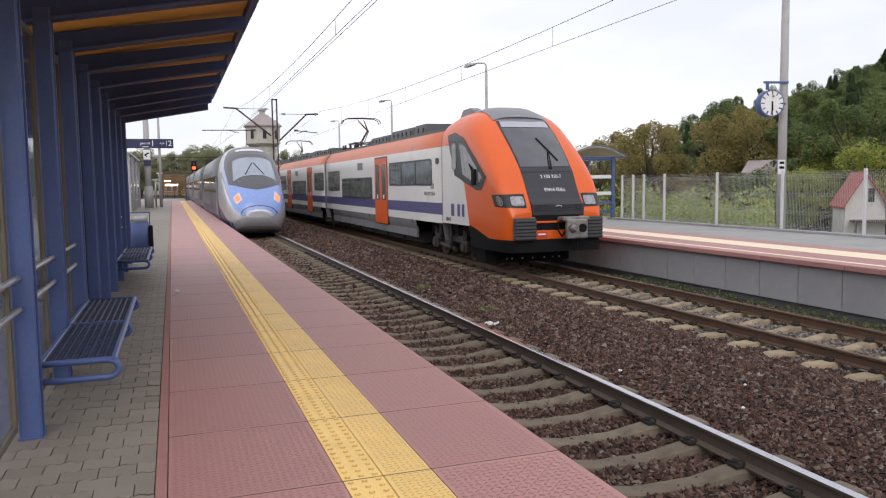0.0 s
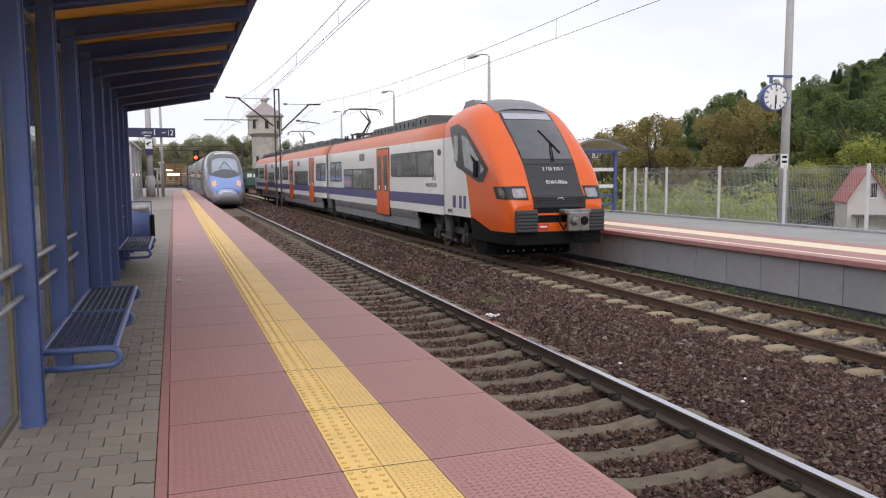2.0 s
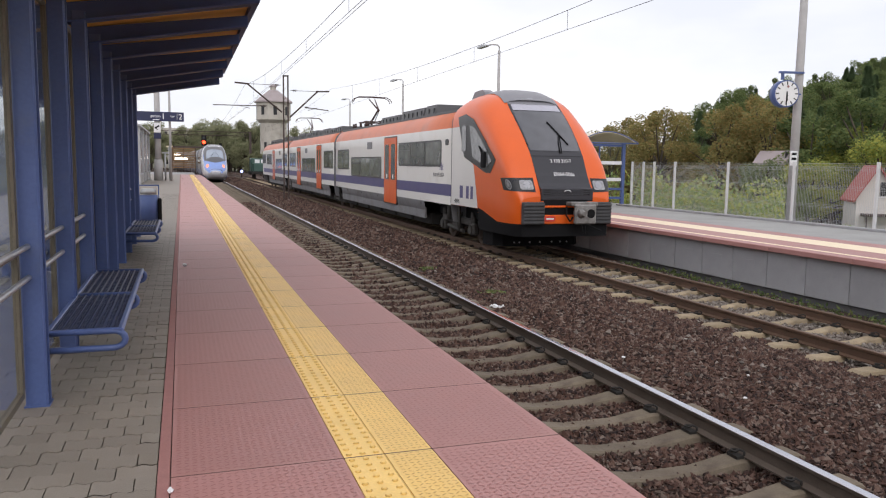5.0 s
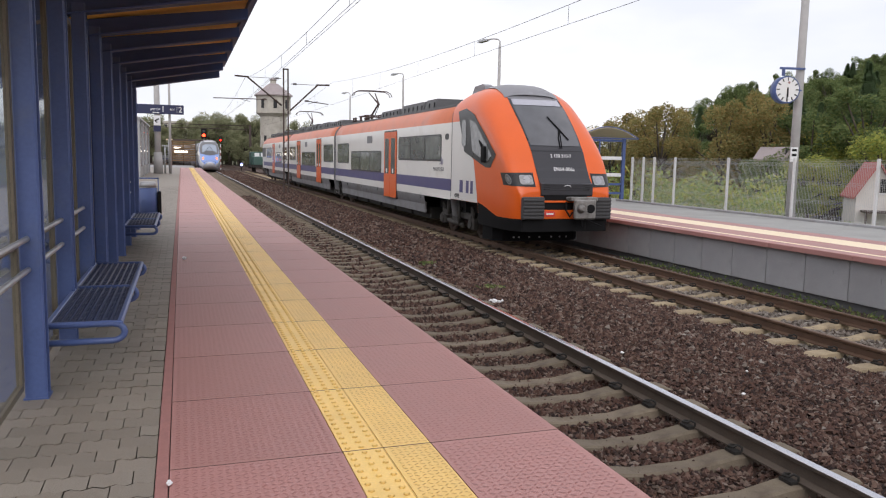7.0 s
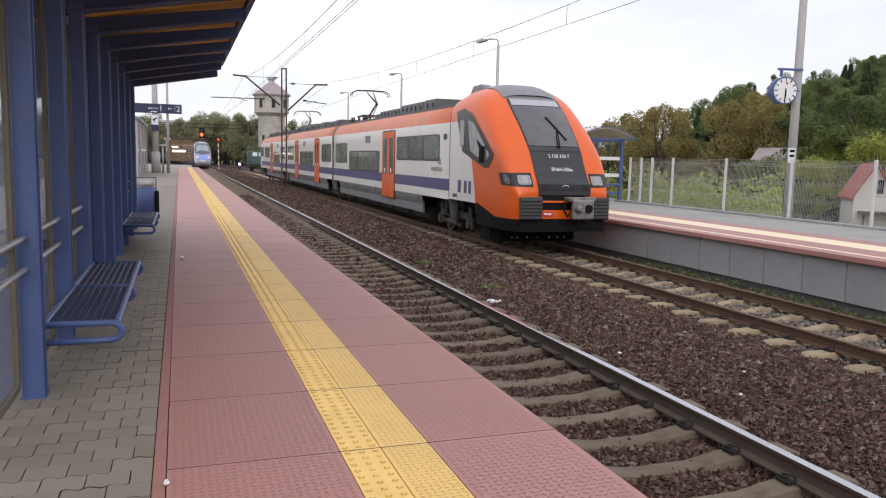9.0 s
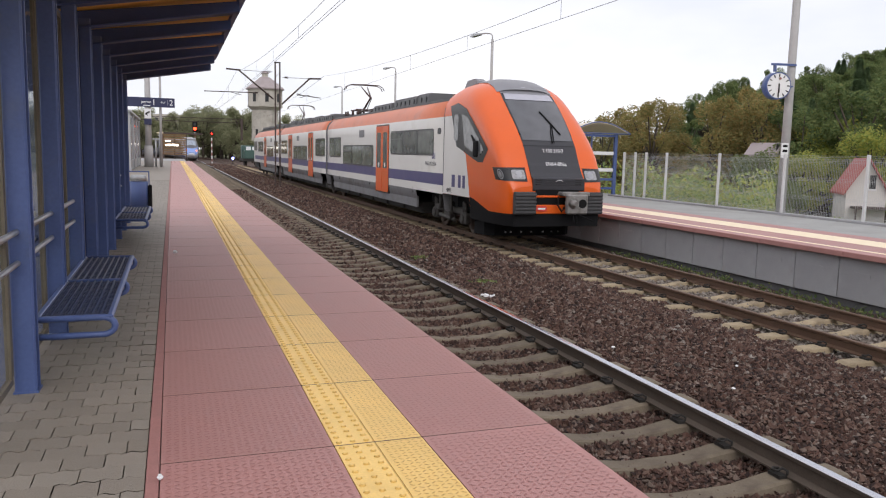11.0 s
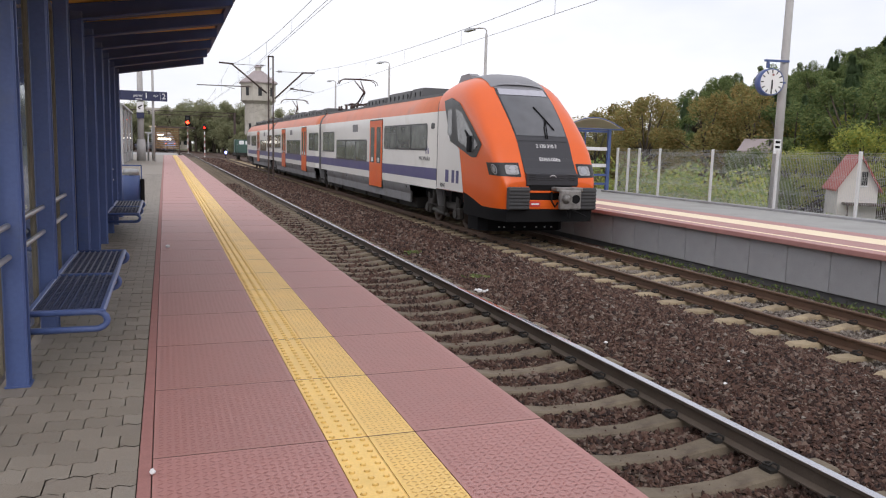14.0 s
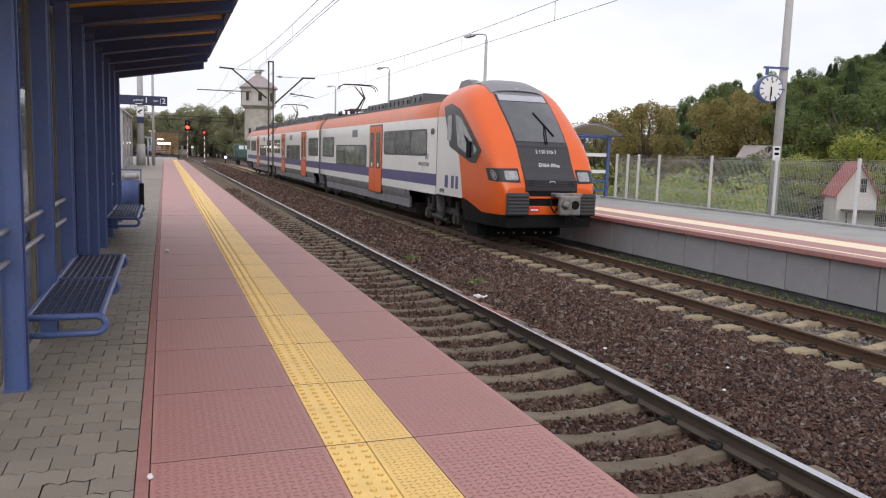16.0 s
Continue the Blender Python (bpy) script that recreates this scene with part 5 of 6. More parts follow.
# gantry across the tracks in the distance
gan = thing("overhead_line_gantry", "dark lattice gantry across the tracks in the distance", "gantry", at=(0, 152.0, 0))
for x in (-18.0, 12.6):
    part("leg", new_box(x - 0.2, x + 0.2, -0.2, 0.2, -1.1, 7.3), M_RUST, gan)
bm = bmesh.new()
for z in (6.4, 7.1):
    box(bm, -18.0, 12.6, -0.06, 0.06, z, z + 0.12)
for k in range(34):
    x = -18.0 + 0.9 * k
    rod(bm, (x, 0, 6.45), (x + 0.9, 0, 7.15) if k % 2 else (x + 0.9, 0, 6.5), 0.035, 4)
    rod(bm, (x, 0, 6.45), (x, 0, 7.15), 0.03, 4)
part("beam", bm, M_RUST, gan)


# ---- signals ----
def signal(x, y, z, lamp, r, label):
    s = thing("railway_signal", label, "signal", "railway signals", at=(x, y, 0))
    bm = bmesh.new()
    for k in range(9):
        z0 = -1.0 + (z + 0.4) * k / 9
        box(bm, -0.07, 0.07, -0.07, 0.07, z0, -1.0 + (z + 0.4) * (k + 1) / 9, mi=k % 2)
    part("striped_post", bm, [M_WHITE, M_REDSTRIP], s)
    part("head", new_box(-r * 1.5, r * 1.5, -0.1, 0.15, z - r * 2.2, z + r * 4.5, bevel=0.03), M_BLACK, s)
    bm = bmesh.new()
    rod(bm, (0, -0.1, z), (0, -0.16, z), r, 16)
    part("lit_lens", bm, lamp, s, "glowing red lens")
    bm = bmesh.new()
    rod(bm, (0, -0.1, z + r * 2.6), (0, -0.13, z + r * 2.6), r * 0.8, 16)
    part("dark_lens", bm, M_GLASSDARK, s)
    return s


# this lens is oversized so its disc also stands for the lamp's halo
signal(4.6, 171.0, 5.6, M_AMBER, 0.34, "tall railway signal showing an orange-red light")
signal(5.92, 127.0, 3.86, M_REDLAMP, 0.13, "striped railway signal with a red light")
m = thing("shunting_signal", "small blue-lit shunting signal beside the rails", "signal", at=(8.9, 124.0, 0))
part("post", new_box(-0.06, 0.06, -0.06, 0.06, -0.95, -0.1), M_BLACK, m)
bm = bmesh.new()
rod(bm, (0, -0.07, 0.1), (0, -0.12, 0.1), 0.22, 14)
part("lens", bm, glow("blue_white_light", (0.35, 0.4, 1.0), 3.0), m)
part("head", new_box(-0.28, 0.28, -0.07, 0.1, -0.15, 0.4), M_BLACK, m)

# ---- far platform things ----
FX = 16.4


def fence_panel():
    f = thing("mesh_fence", "pale galvanised wire mesh fence panel on the far platform", "fence", "platform fence panels")
    part("post", new_box(-0.035, 0.035, -0.035, 0.035, FP_Z - 0.02, 1.84, bevel=0.004), M_POST, f, "pale square post")
    bm = bmesh.new()
    n = 52
    for k in range(1, n):
        y = 2.76 * k / n
        pts = [(0.0, y, 0.17), (0.0, y, 1.5), (0.0, y, 1.70)]
        for a, b in zip(pts, pts[1:]):
            rod(bm, a, b, 0.0034, 4, caps=False)
    for z in (0.22, 0.62, 1.12, 1.62, 1.72):
        rod(bm, (0.006, 0.03, z), (0.006, 2.73, z), 0.004, 4, caps=False)
        rod(bm, (-0.03, 0.03, z + 0.04), (-0.03, 2.73, z + 0.04), 0.004, 4, caps=False)
        rod(bm, (0.006, 0.03, z + 0.08), (0.006, 2.73, z + 0.08), 0.004, 4, caps=False)
    part("wire_mesh", bm, M_MESH, f)
    return f


M_POST = mat("pale_fence_post", (0.66, 0.66, 0.66), 0.55, vary=0.08)
M_MESH = mat("galvanised_mesh", (0.52, 0.53, 0.53), 0.55, metal=0.2, vary=0.1)
first = fence_panel()
first.location = (FX, 6.25, 0)
for k in range(1, 7):
    copy_thing(first, pose(FX, 6.25 + 2.77 * k, 0))
for y in (24.15, 24.85, 25.6):
    p = thing("fence_post", "pale square fence post near the far shelter", "fence post", "fence end posts", at=(FX + 0.02, y, 0))
    part("post", new_box(-0.035, 0.035, -0.035, 0.035, FP_Z - 0.02, 1.84), M_POST, p)
bm = bmesh.new()
box(bm, FX - 0.08, FX + 0.12, 2.0, 26.5, FP_Z - 0.02, FP_Z + 0.05, bevel=0.01)
structure(part("kerb", bm, M_CONC), "low concrete kerb under the fence", "kerb")


def lamp_post(x, y, clock=False):
    l = thing("lamp_post", "tall tapered grey platform lamp post" + (" carrying a round station clock" if clock else " with a curved arm"), "lamp post", "platform lamp posts", at=(x, y, 0))
    base = FP_Z - 0.3
    bm = bmesh.new()
    rod(bm, (0, 0, base), (0, 0, 8.0), 0.135 if clock else 0.12, 12, 0.10 if clock else 0.075)
    part("pole", bm, M_POLE, l)
    bm = bmesh.new()
    pipe(bm, [(0, 0, 7.9), (0, 0, 8.2), (-0.05, 0.15, 8.33), (-0.2, 0.6, 8.40), (-0.3, 1.2, 8.42)], 0.04, 8)
    part("arm", bm, M_POLE, l)
    bm = bmesh.new()
    prism(bm, [(1.1, 8.36), (1.2, 8.48), (2.1, 8.50), (2.35, 8.44), (2.3, 8.38)], "x", -0.45, -0.17)
    part("lamp_head", bm, M_GALV, l)
    return l


lamp_post(16.95, 40.3)
lamp_post(16.95, 60.0)
lamp_post(16.95, 80.5)
lp = lamp_post(16.95, 17.95, True)
cl = thing("station_clock", "round double-faced station clock in a dark blue case", "clock", at=(16.42, 17.85, 3.78))
cl.rotation_euler.z = radians(-11)
bm = bmesh.new()
rod(bm, (0, -0.03, 0), (0, 0.22, 0), 0.385, 32)
part("case", bm, M_BLUE, cl)
bm = bmesh.new()
rod(bm, (0, 0, 0), (0, -0.012, 0), 0.35, 32)
bm.transform(Matrix.Translation((0, -0.031, 0)))
fc = part("face", bm, mat("white_clock_face", (0.8, 0.8, 0.8), 0.4, vary=0.03), cl, "white dial with dark hour marks")
for k in range(12):
    a = 2 * math.pi * k / 12
    bm = new_box(-0.014, 0.014, -0.052, -0.043, 0.25, 0.34)
    bm.transform(Matrix.Rotation(a, 4, "Y"))
    part("hour_mark", bm, M_BLACK, fc)
for ang, ln, wd in ((178, 0.20, 0.02), (183, 0.32, 0.014)):
    bm = new_box(-wd, wd, -0.062, -0.054, -0.06, ln)
    bm.transform(Matrix.Rotation(radians(ang), 4, "Y"))
    part("clock_hand", bm, M_BLACK, fc)
bm = bmesh.new()
rod(bm, (0.02, -0.064, 0.2), (0.02, -0.068, 0.2), 0.035, 12)
part("second_hand", bm, M_REDSTRIP, fc)
bm = bmesh.new()
box(bm, -0.12, -0.06, 0.04, 0.12, 0.40, 0.60)
box(bm, -0.2, 0.56, 0.05, 0.11, 0.58, 0.64)
part("bracket", bm, M_BLUE, cl)
part("stay", new_box(0.1, 0.50, 0.06, 0.10, -0.02, 0.02), M_BLUE, cl)
pn = thing("notice_plate", "small white notice plate on the lamp post", "notice", at=(16.78, 17.8, 1.95))
part("plate", new_box(-0.12, 0.13, -0.02, 0.0, -0.21, 0.21), M_WHITE, pn)
for z in (-0.05, 0.09):
    part("dark_bar", new_box(-0.08, 0.09, -0.025, -0.02, z, z + 0.07), M_BLACK, pn)

# glazed shelter on the far platform
fs = thing("far_shelter", "blue framed glass shelter with a barrel roof", "shelter", at=(15.5, 26.4, FP_Z))
for x in (-0.95, 1.0):
    for y in (0, 3.0):
        part("post", new_box(x - 0.06, x + 0.06, y - 0.06, y + 0.06, -0.02, 2.42), M_BLUE, fs)
for y in (0, 3.0):
    bm = bmesh.new()
    for z in (0.25, 0.6, 2.3):
        box(bm, -0.9, 0.95, y - 0.03, y + 0.03, z, z + 0.09)
    box(bm, -0.1, -0.05, y - 0.02, y + 0.02, 0.3, 2.35)
    part("end_frame", bm, M_BLUE, fs)
    g = part("pane", new_box(-0.9, 0.95, y - 0.006, y + 0.006, 0.3, 2.3), M_GLASS, fs)
    g.visible_shadow = False
    for z in (0.95, 1.60):
        part("white_band", new_box(-0.88, 0.93, y - 0.012, y - 0.007, z, z + 0.13), M_WHITE, fs)
bm = bmesh.new()
arc = [(-1.25 + 2.65 * i / 12, 2.42 + 0.42 * math.sin(math.pi * i / 12)) for i in range(13)]
prism(bm, arc + [(x, z - 0.03) for x, z in arc[::-1]], "y", -0.4, 3.4)
part("barrel_roof", bm, mat("yellowed_polycarbonate", (0.60, 0.52, 0.37), 0.35, vary=0.1), fs, "yellowed translucent barrel roof")
for y in (-0.4, 1.5, 3.4):
    bm = bmesh.new()
    pipe(bm, [(x, y, z + 0.012) for x, z in arc], 0.02, 6)
    rod(bm, (-1.25, y, 2.42), (1.4, y, 2.42), 0.025, 6)
    part("roof_rib", bm, M_BLUE, fs)

# ---- litter and weeds on the ballast ----
lit = thing("plastic_litter", "crumpled white plastic litter on the ballast", "litter", at=(4.92, 11.59, -0.73))
bm = bmesh.new()
rl = random.Random(8)
for k in range(7):
    bmesh.ops.create_icosphere(bm, subdivisions=1, radius=0.045, matrix=Matrix.Translation((rl.uniform(-.14, .14), rl.uniform(-.08, .08), rl.uniform(0, .03))))
for v in bm.verts:
    v.co += Vector((rl.uniform(-.02, .02), rl.uniform(-.02, .02), rl.uniform(-.01, .02)))
part("plastic", bm, M_WHITE, lit)
lit.scale = (0.75, 0.75, 0.75)


def leaf_cloud(bm, n, place, size, rng, flat=0.4):
    """Small leaf blades scattered by place()."""
    for _ in range(n):
        p = Vector(place(rng))
        d = Vector((rng.gauss(0, 1), rng.gauss(0, 1), rng.gauss(0, flat))).normalized()
        e = d.cross(Vector((rng.gauss(0, 1), rng.gauss(0, 1), rng.gauss(0, 1)))).normalized()
        a, b = d * size * rng.uniform(0.6, 1.3), e * size * rng.uniform(0.3, 0.6)
        bm.faces.new([bm.verts.new(q) for q in (p - a, p + b, p + a, p - b)])


def leaf_mat(name, cols):
    m = island_mat(name, cols, 0.75, 0.0)
    b = m.node_tree.nodes["Principled BSDF"]
    b.inputs["Specular IOR Level"].default_value = 0.2
    n, l = m.node_tree.nodes, m.node_tree.links
    tr = n.new("ShaderNodeBsdfTranslucent")
    mixer = n.new("ShaderNodeMixShader")
    mixer.inputs[0].default_value = 0.45
    l.new(b.inputs["Base Color"].links[0].from_socket, tr.inputs["Color"])
    l.new(b.outputs[0], mixer.inputs[1])
    l.new(tr.outputs[0], mixer.inputs[2])
    l.new(mixer.outputs[0], n["Material Output"].inputs["Surface"])
    return m


M_LEAF = leaf_mat("green_leaves", [(0.10, 0.15, 0.062), (0.145, 0.20, 0.078), (0.19, 0.24, 0.09), (0.26, 0.28, 0.115)])
M_LEAFDARK = leaf_mat("dark_green_needles", [(0.105, 0.165, 0.085), (0.15, 0.22, 0.11), (0.20, 0.28, 0.135)])
M_LEAFBROWN = leaf_mat("autumn_brown_leaves", [(0.19, 0.20, 0.085), (0.31, 0.25, 0.10), (0.40, 0.275, 0.11), (0.25, 0.26, 0.10), (0.36, 0.30, 0.13)])
M_LEAFYEL = leaf_mat("yellow_green_leaves", [(0.25, 0.32, 0.09), (0.34, 0.39, 0.11), (0.50, 0.46, 0.11), (0.22, 0.30, 0.085)])
# greyed pale green puts distance haze into the far trees' leaf colour
M_LEAFHAZE = leaf_mat("hazed_leaves", [(0.20, 0.23, 0.13), (0.26, 0.28, 0.16), (0.33, 0.33, 0.20), (0.38, 0.36, 0.22)])
M_BARK = mat("grey_brown_bark", (0.075, 0.06, 0.045), 0.9, vary=0.3, scale=5, bump=0.5, bump_scale=30)

wd = thing("weed_tuft", "small green weed tuft growing in the ballast", "weed", "weeds in the ballast", at=(5.39, 12.88, -0.75))
bm = bmesh.new()
rw = random.Random(2)
leaf_cloud(bm, 90, lambda r: (r.gauss(0, 0.11), r.gauss(0, 0.09), r.uniform(0, 0.07)), 0.05, rw)
part("leaves", bm, M_LEAF, wd)
copy_thing(wd, pose(5.20, 16.28, -0.76, 0, 0, 50))
gr = thing("grass_tuft", "thin grass at the foot of the platform wall", "grass", at=(0, 0, 0))
gr["kind"] = "stuff"
bm = bmesh.new()
leaf_cloud(bm, 700, lambda r: (10.8 + r.gauss(0, 0.08), r.uniform(8, 17) , -0.86 + abs(r.gauss(0, 0.05))), 0.04, rw, 1.5)
part("blades", bm, M_LEAF, gr)


# ---- trees ----
def broadleaf(name, label, leaf, seed, h, w, n, size, group):
    rng = random.Random(seed)
    t = thing(name, label, "tree", group)
    bm = bmesh.new()
    rod(bm, (0, 0, -0.6), (0, 0, h * 0.45), 0.035 * h, 8, 0.02 * h)
    blobs = []
    for k in range(24):
        a, z = rng.uniform(0, 6.28), h * rng.uniform(0.28, 0.92)
        r = w * rng.uniform(0.25, 0.62) * (1.15 - abs(z / h - 0.55))
        p = Vector((math.cos(a) * r, math.sin(a) * r, z))
        rod(bm, (0, 0, min(z * 0.75, h * 0.44)), p, 0.012 * h, 5, 0.004 * h)
        blobs.append((p, w * rng.uniform(0.13, 0.30)))
    part("trunk", bm, M_BARK, t)
    bm = bmesh.new()
    def place(r):
        c, s = r.choice(blobs)
        d = Vector((r.gauss(0, 1), r.gauss(0, 1), r.gauss(0, 0.8))).normalized()
        return c + d * s * (r.uniform(0.35, 1.0) ** 0.5) * (1 + 0.3 * noise.noise(d * 3))
    leaf_cloud(bm, n, place, size, rng)
    part("crown", bm, leaf, t)
    return t


def conifer(name, label, seed, h, w, n, group):
    rng = random.Random(seed)
    t = thing(name, label, "tree", group)
    bm = bmesh.new()
    rod(bm, (0, 0, -0.6), (0, 0, h), 0.018 * h, 8, 0.002 * h)
    part("trunk", bm, M_BARK, t)
    bm = bmesh.new()
    for _ in range(n):
        f = rng.uniform(0.10, 1.0) ** 0.8
        tier = 0.75 + 0.25 * math.sin(f * 40)
        r = w * (1 - f) * tier * rng.uniform(0.2, 1.0) + 0.05
        a = rng.uniform(0, 6.28)
        p = Vector((math.cos(a) * r, math.sin(a) * r, h * f - r * 0.25))
        o = Vector((math.cos(a), math.sin(a), -0.3)) * 0.04 * h * rng.uniform(0.5, 1.2)
        q = Vector((-math.sin(a), math.cos(a), 0)) * 0.012 * h
        bm.faces.new([bm.verts.new(v) for v in (p - o, p + q, p + o, p - q)])
    part("crown", bm, M_LEAFDARK, t)
    return t


kinds = {
    "g": broadleaf("deciduous_tree", "leafy green deciduous tree on the slope", M_LEAF, 1, 10, 4.6, 9000, 0.15, "green trees"),
    "b": broadleaf("autumn_tree", "brownish autumn tree beyond the fence", M_LEAFBROWN, 2, 10, 4.8, 11000, 0.135, "autumn trees"),
    "y": broadleaf("yellow_bush", "yellow-green bushy tree on the slope", M_LEAFYEL, 3, 6, 3.6, 6500, 0.12, "yellow-green bushes"),
    "c": conifer("conifer", "dark green conifer on the hillside", 4, 10.0, 4.6, 7500, "conifers"),
    "o": broadleaf("deciduous_tree", "deciduous tree beyond the tracks, its green greyed for haze", M_LEAFHAZE, 6, 10, 4.6, 9000, 0.16, "trees beyond the tracks"),
}
for t in kinds.values():
    t.location = (0, 0, -60)
used = set()


def plant(k, x, y, s, turn):
    t = kinds[k]
    m = Matrix.LocRotScale((x, y, land(x, y) - 0.2), Euler((0, 0, turn)), (s, s, s * random.Random(int(x * 7 + y)).uniform(0.9, 1.15)))
    if k in used:
        o = copy_thing(t, Matrix())
    else:
        used.add(k)
        o = t
    o.matrix_basis = m


rt = random.Random(21)
# the row of autumn trees behind the far platform
for x, y, s in ((44, 82, 0.95), (47, 78, 1.15), (51, 74, 1.25), (54, 78, 1.3), (56, 70, 1.35), (59, 66, 1.35), (63, 72, 1.5), (46, 92, 0.9), (57, 88, 1.3)):
    plant("b", x, y, s * 0.93, rt.uniform(0, 6))
for x, y, s in ((42.5, 84, 0.95), (66, 70, 1.5), (72, 78, 1.55), (70, 66, 1.2), (76, 70, 1.4), (64, 62, 1.05), (68, 58, 1.1)):
    plant("c" if rt.random() < 0.6 else "g", x, y, s, rt.uniform(0, 6))
# the wooded hill
for k in range(170):
    y = rt.uniform(58, 150)
    x = y * rt.uniform(0.72, 1.32)
    if x < 66 or (x < 80 and y < 75 and rt.random() < 0.5):
        continue
    kind = rt.choices("gcby", (8, 2, 0, 1) if y > 85 else (5, 1, 0, 4))[0]
    plant(kind, x, y, rt.uniform(0.75, 1.05), rt.uniform(0, 6))
# bushes below the fence and in front of the hill
for k in range(34):
    y = rt.uniform(14, 60)
    x = y * rt.uniform(0.75, 1.18) + rt.uniform(4, 16)
    if x < 22 or x / y > 0.97:
        continue
    plant(rt.choices("yg", (4, 3))[0], x, y, rt.uniform(0.35, 0.62), rt.uniform(0, 6))
for k in range(24):
    y = rt.uniform(50, 66)
    plant("y" if k % 4 else "g", y * rt.uniform(0.97, 1.25), y, rt.uniform(0.85, 1.45), rt.uniform(0, 6))
for x, y, s in ((47.5, 54, 0.60), (50.0, 55.5, 0.62), (52.4, 57, 0.63), (54.4, 58.2, 0.62), (40.8, 42.5, 0.36), (42.6, 45.0, 0.42), (44.5, 47.0, 0.40)):
    plant("g", x, y, s, rt.uniform(0, 6))
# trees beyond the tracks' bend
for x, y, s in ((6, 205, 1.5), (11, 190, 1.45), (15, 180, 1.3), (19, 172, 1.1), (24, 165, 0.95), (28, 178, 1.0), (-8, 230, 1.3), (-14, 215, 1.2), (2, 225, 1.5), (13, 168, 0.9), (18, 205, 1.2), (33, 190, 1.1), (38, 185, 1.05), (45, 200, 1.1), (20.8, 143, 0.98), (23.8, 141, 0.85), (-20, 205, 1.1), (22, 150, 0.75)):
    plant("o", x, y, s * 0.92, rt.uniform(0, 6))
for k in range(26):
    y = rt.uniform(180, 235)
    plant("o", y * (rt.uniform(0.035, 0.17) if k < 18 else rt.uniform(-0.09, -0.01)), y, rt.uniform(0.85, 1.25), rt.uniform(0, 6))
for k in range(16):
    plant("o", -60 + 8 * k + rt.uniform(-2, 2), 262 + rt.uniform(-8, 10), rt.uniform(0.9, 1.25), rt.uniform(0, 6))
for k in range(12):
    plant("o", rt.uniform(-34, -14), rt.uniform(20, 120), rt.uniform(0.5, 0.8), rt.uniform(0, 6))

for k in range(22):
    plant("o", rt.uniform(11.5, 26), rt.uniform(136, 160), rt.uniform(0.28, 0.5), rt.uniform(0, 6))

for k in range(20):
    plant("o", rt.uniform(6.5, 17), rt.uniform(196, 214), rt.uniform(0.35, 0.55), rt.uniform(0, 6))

# tall weeds along the fence
wv = thing("tall_weeds", "tall green and yellow weeds behind the fence", "weeds")
wv["kind"] = "stuff"
bm = bmesh.new()
def weed_place(r):
    y = r.uniform(9, 32)
    x = 17.6 + r.uniform(0, 6.5)
    top = 2.9 * max(0.1, 0.55 + 0.75 * noise.noise(Vector((x * 0.55, y * 0.5, 0)))) + 0.4
    if x > y * 0.93:
        top *= 0.4
    return (x, y, -1.2 - (x - 17.5) * 0.12 + r.random() ** 0.7 * top)
leaf_cloud(bm, 30000, weed_place, 0.105, random.Random(77), 1.2)
part("stems", bm, leaf_mat("mixed_weed_leaves", [(0.20, 0.28, 0.11), (0.28, 0.37, 0.13), (0.35, 0.42, 0.14), (0.50, 0.52, 0.12), (0.34, 0.31, 0.16)]), wv)

# ---- buildings ----
M_PLASTER = mat("pale_weathered_plaster", (0.50, 0.47, 0.42), 0.85, vary=0.12, scale=0.5, fine=8, dirt=(0.30, 0.27, 0.23), dirt_at=0.55, dirt_scale=0.4)
M_WHITEWALL = mat("white_house_render", (0.64, 0.61, 0.58), 0.85, vary=0.08, scale=0.6, fine=9)
M_REDROOF = mat("red_metal_roof", (0.36, 0.07, 0.06), 0.5, vary=0.1, scale=2)
M_GREYROOF = mat("grey_metal_roof", (0.34, 0.29, 0.29), 0.6, vary=0.12, scale=0.8)

tower = thing("water_tower", "old octagonal plastered water tower with a grey roof", "water tower", at=(17.9, 160.0, -1.0))
def octagon(bm, rings_):
    rr = [[bm.verts.new((r * math.cos(math.pi / 8 + math.pi / 4 * i), r * math.sin(math.pi / 8 + math.pi / 4 * i), z)) for i in range(8)] for r, z in rings_]
    for a, b in zip(rr, rr[1:]):
        for i in range(8):
            bm.faces.new((a[i], a[(i + 1) % 8], b[(i + 1) % 8], b[i]))
    bm.faces.new(rr[0][::-1])
    bm.faces.new(rr[-1])
bm = bmesh.new()
octagon(bm, [(2.9, 0), (2.75, 10.4), (3.55, 11.1), (3.55, 14.6)])
part("wall", bm, M_PLASTER, tower)
bm = bmesh.new()
octagon(bm, [(3.95, 14.5), (3.95, 14.75), (1.0, 17.0), (0.9, 17.05)])
rf = part("roof", bm, M_GREYROOF, tower)
bm = bmesh.new()
octagon(bm, [(0.62, 17.0), (0.62, 17.8)])
part("lantern", bm, M_PLASTER, rf)
bm = bmesh.new()
octagon(bm, [(0.85, 17.75), (0.85, 17.85), (0.1, 18.3)])
part("lantern_roof", bm, M_GREYROOF, rf)
for i in range(8):
    a = math.pi / 4 * i
    bm = new_box(3.24, 3.32, -0.35, 0.35, 12.0, 13.7)
    bm.transform(Matrix.Rotation(a, 4, "Z"))
    part("window", bm, M_TBLACK, tower)
    bm = new_box(2.5, 2.62, -0.3, 0.3, 5.0, 6.6)
    bm.transform(Matrix.Rotation(a, 4, "Z"))
    part("window", bm, M_TBLACK, tower)
    bm = new_box(3.22, 3.35, -1.40, 1.40, 11.05, 11.3)
    bm.transform(Matrix.Rotation(a, 4, "Z"))
    part("cornice", bm, M_PLASTER, tower)


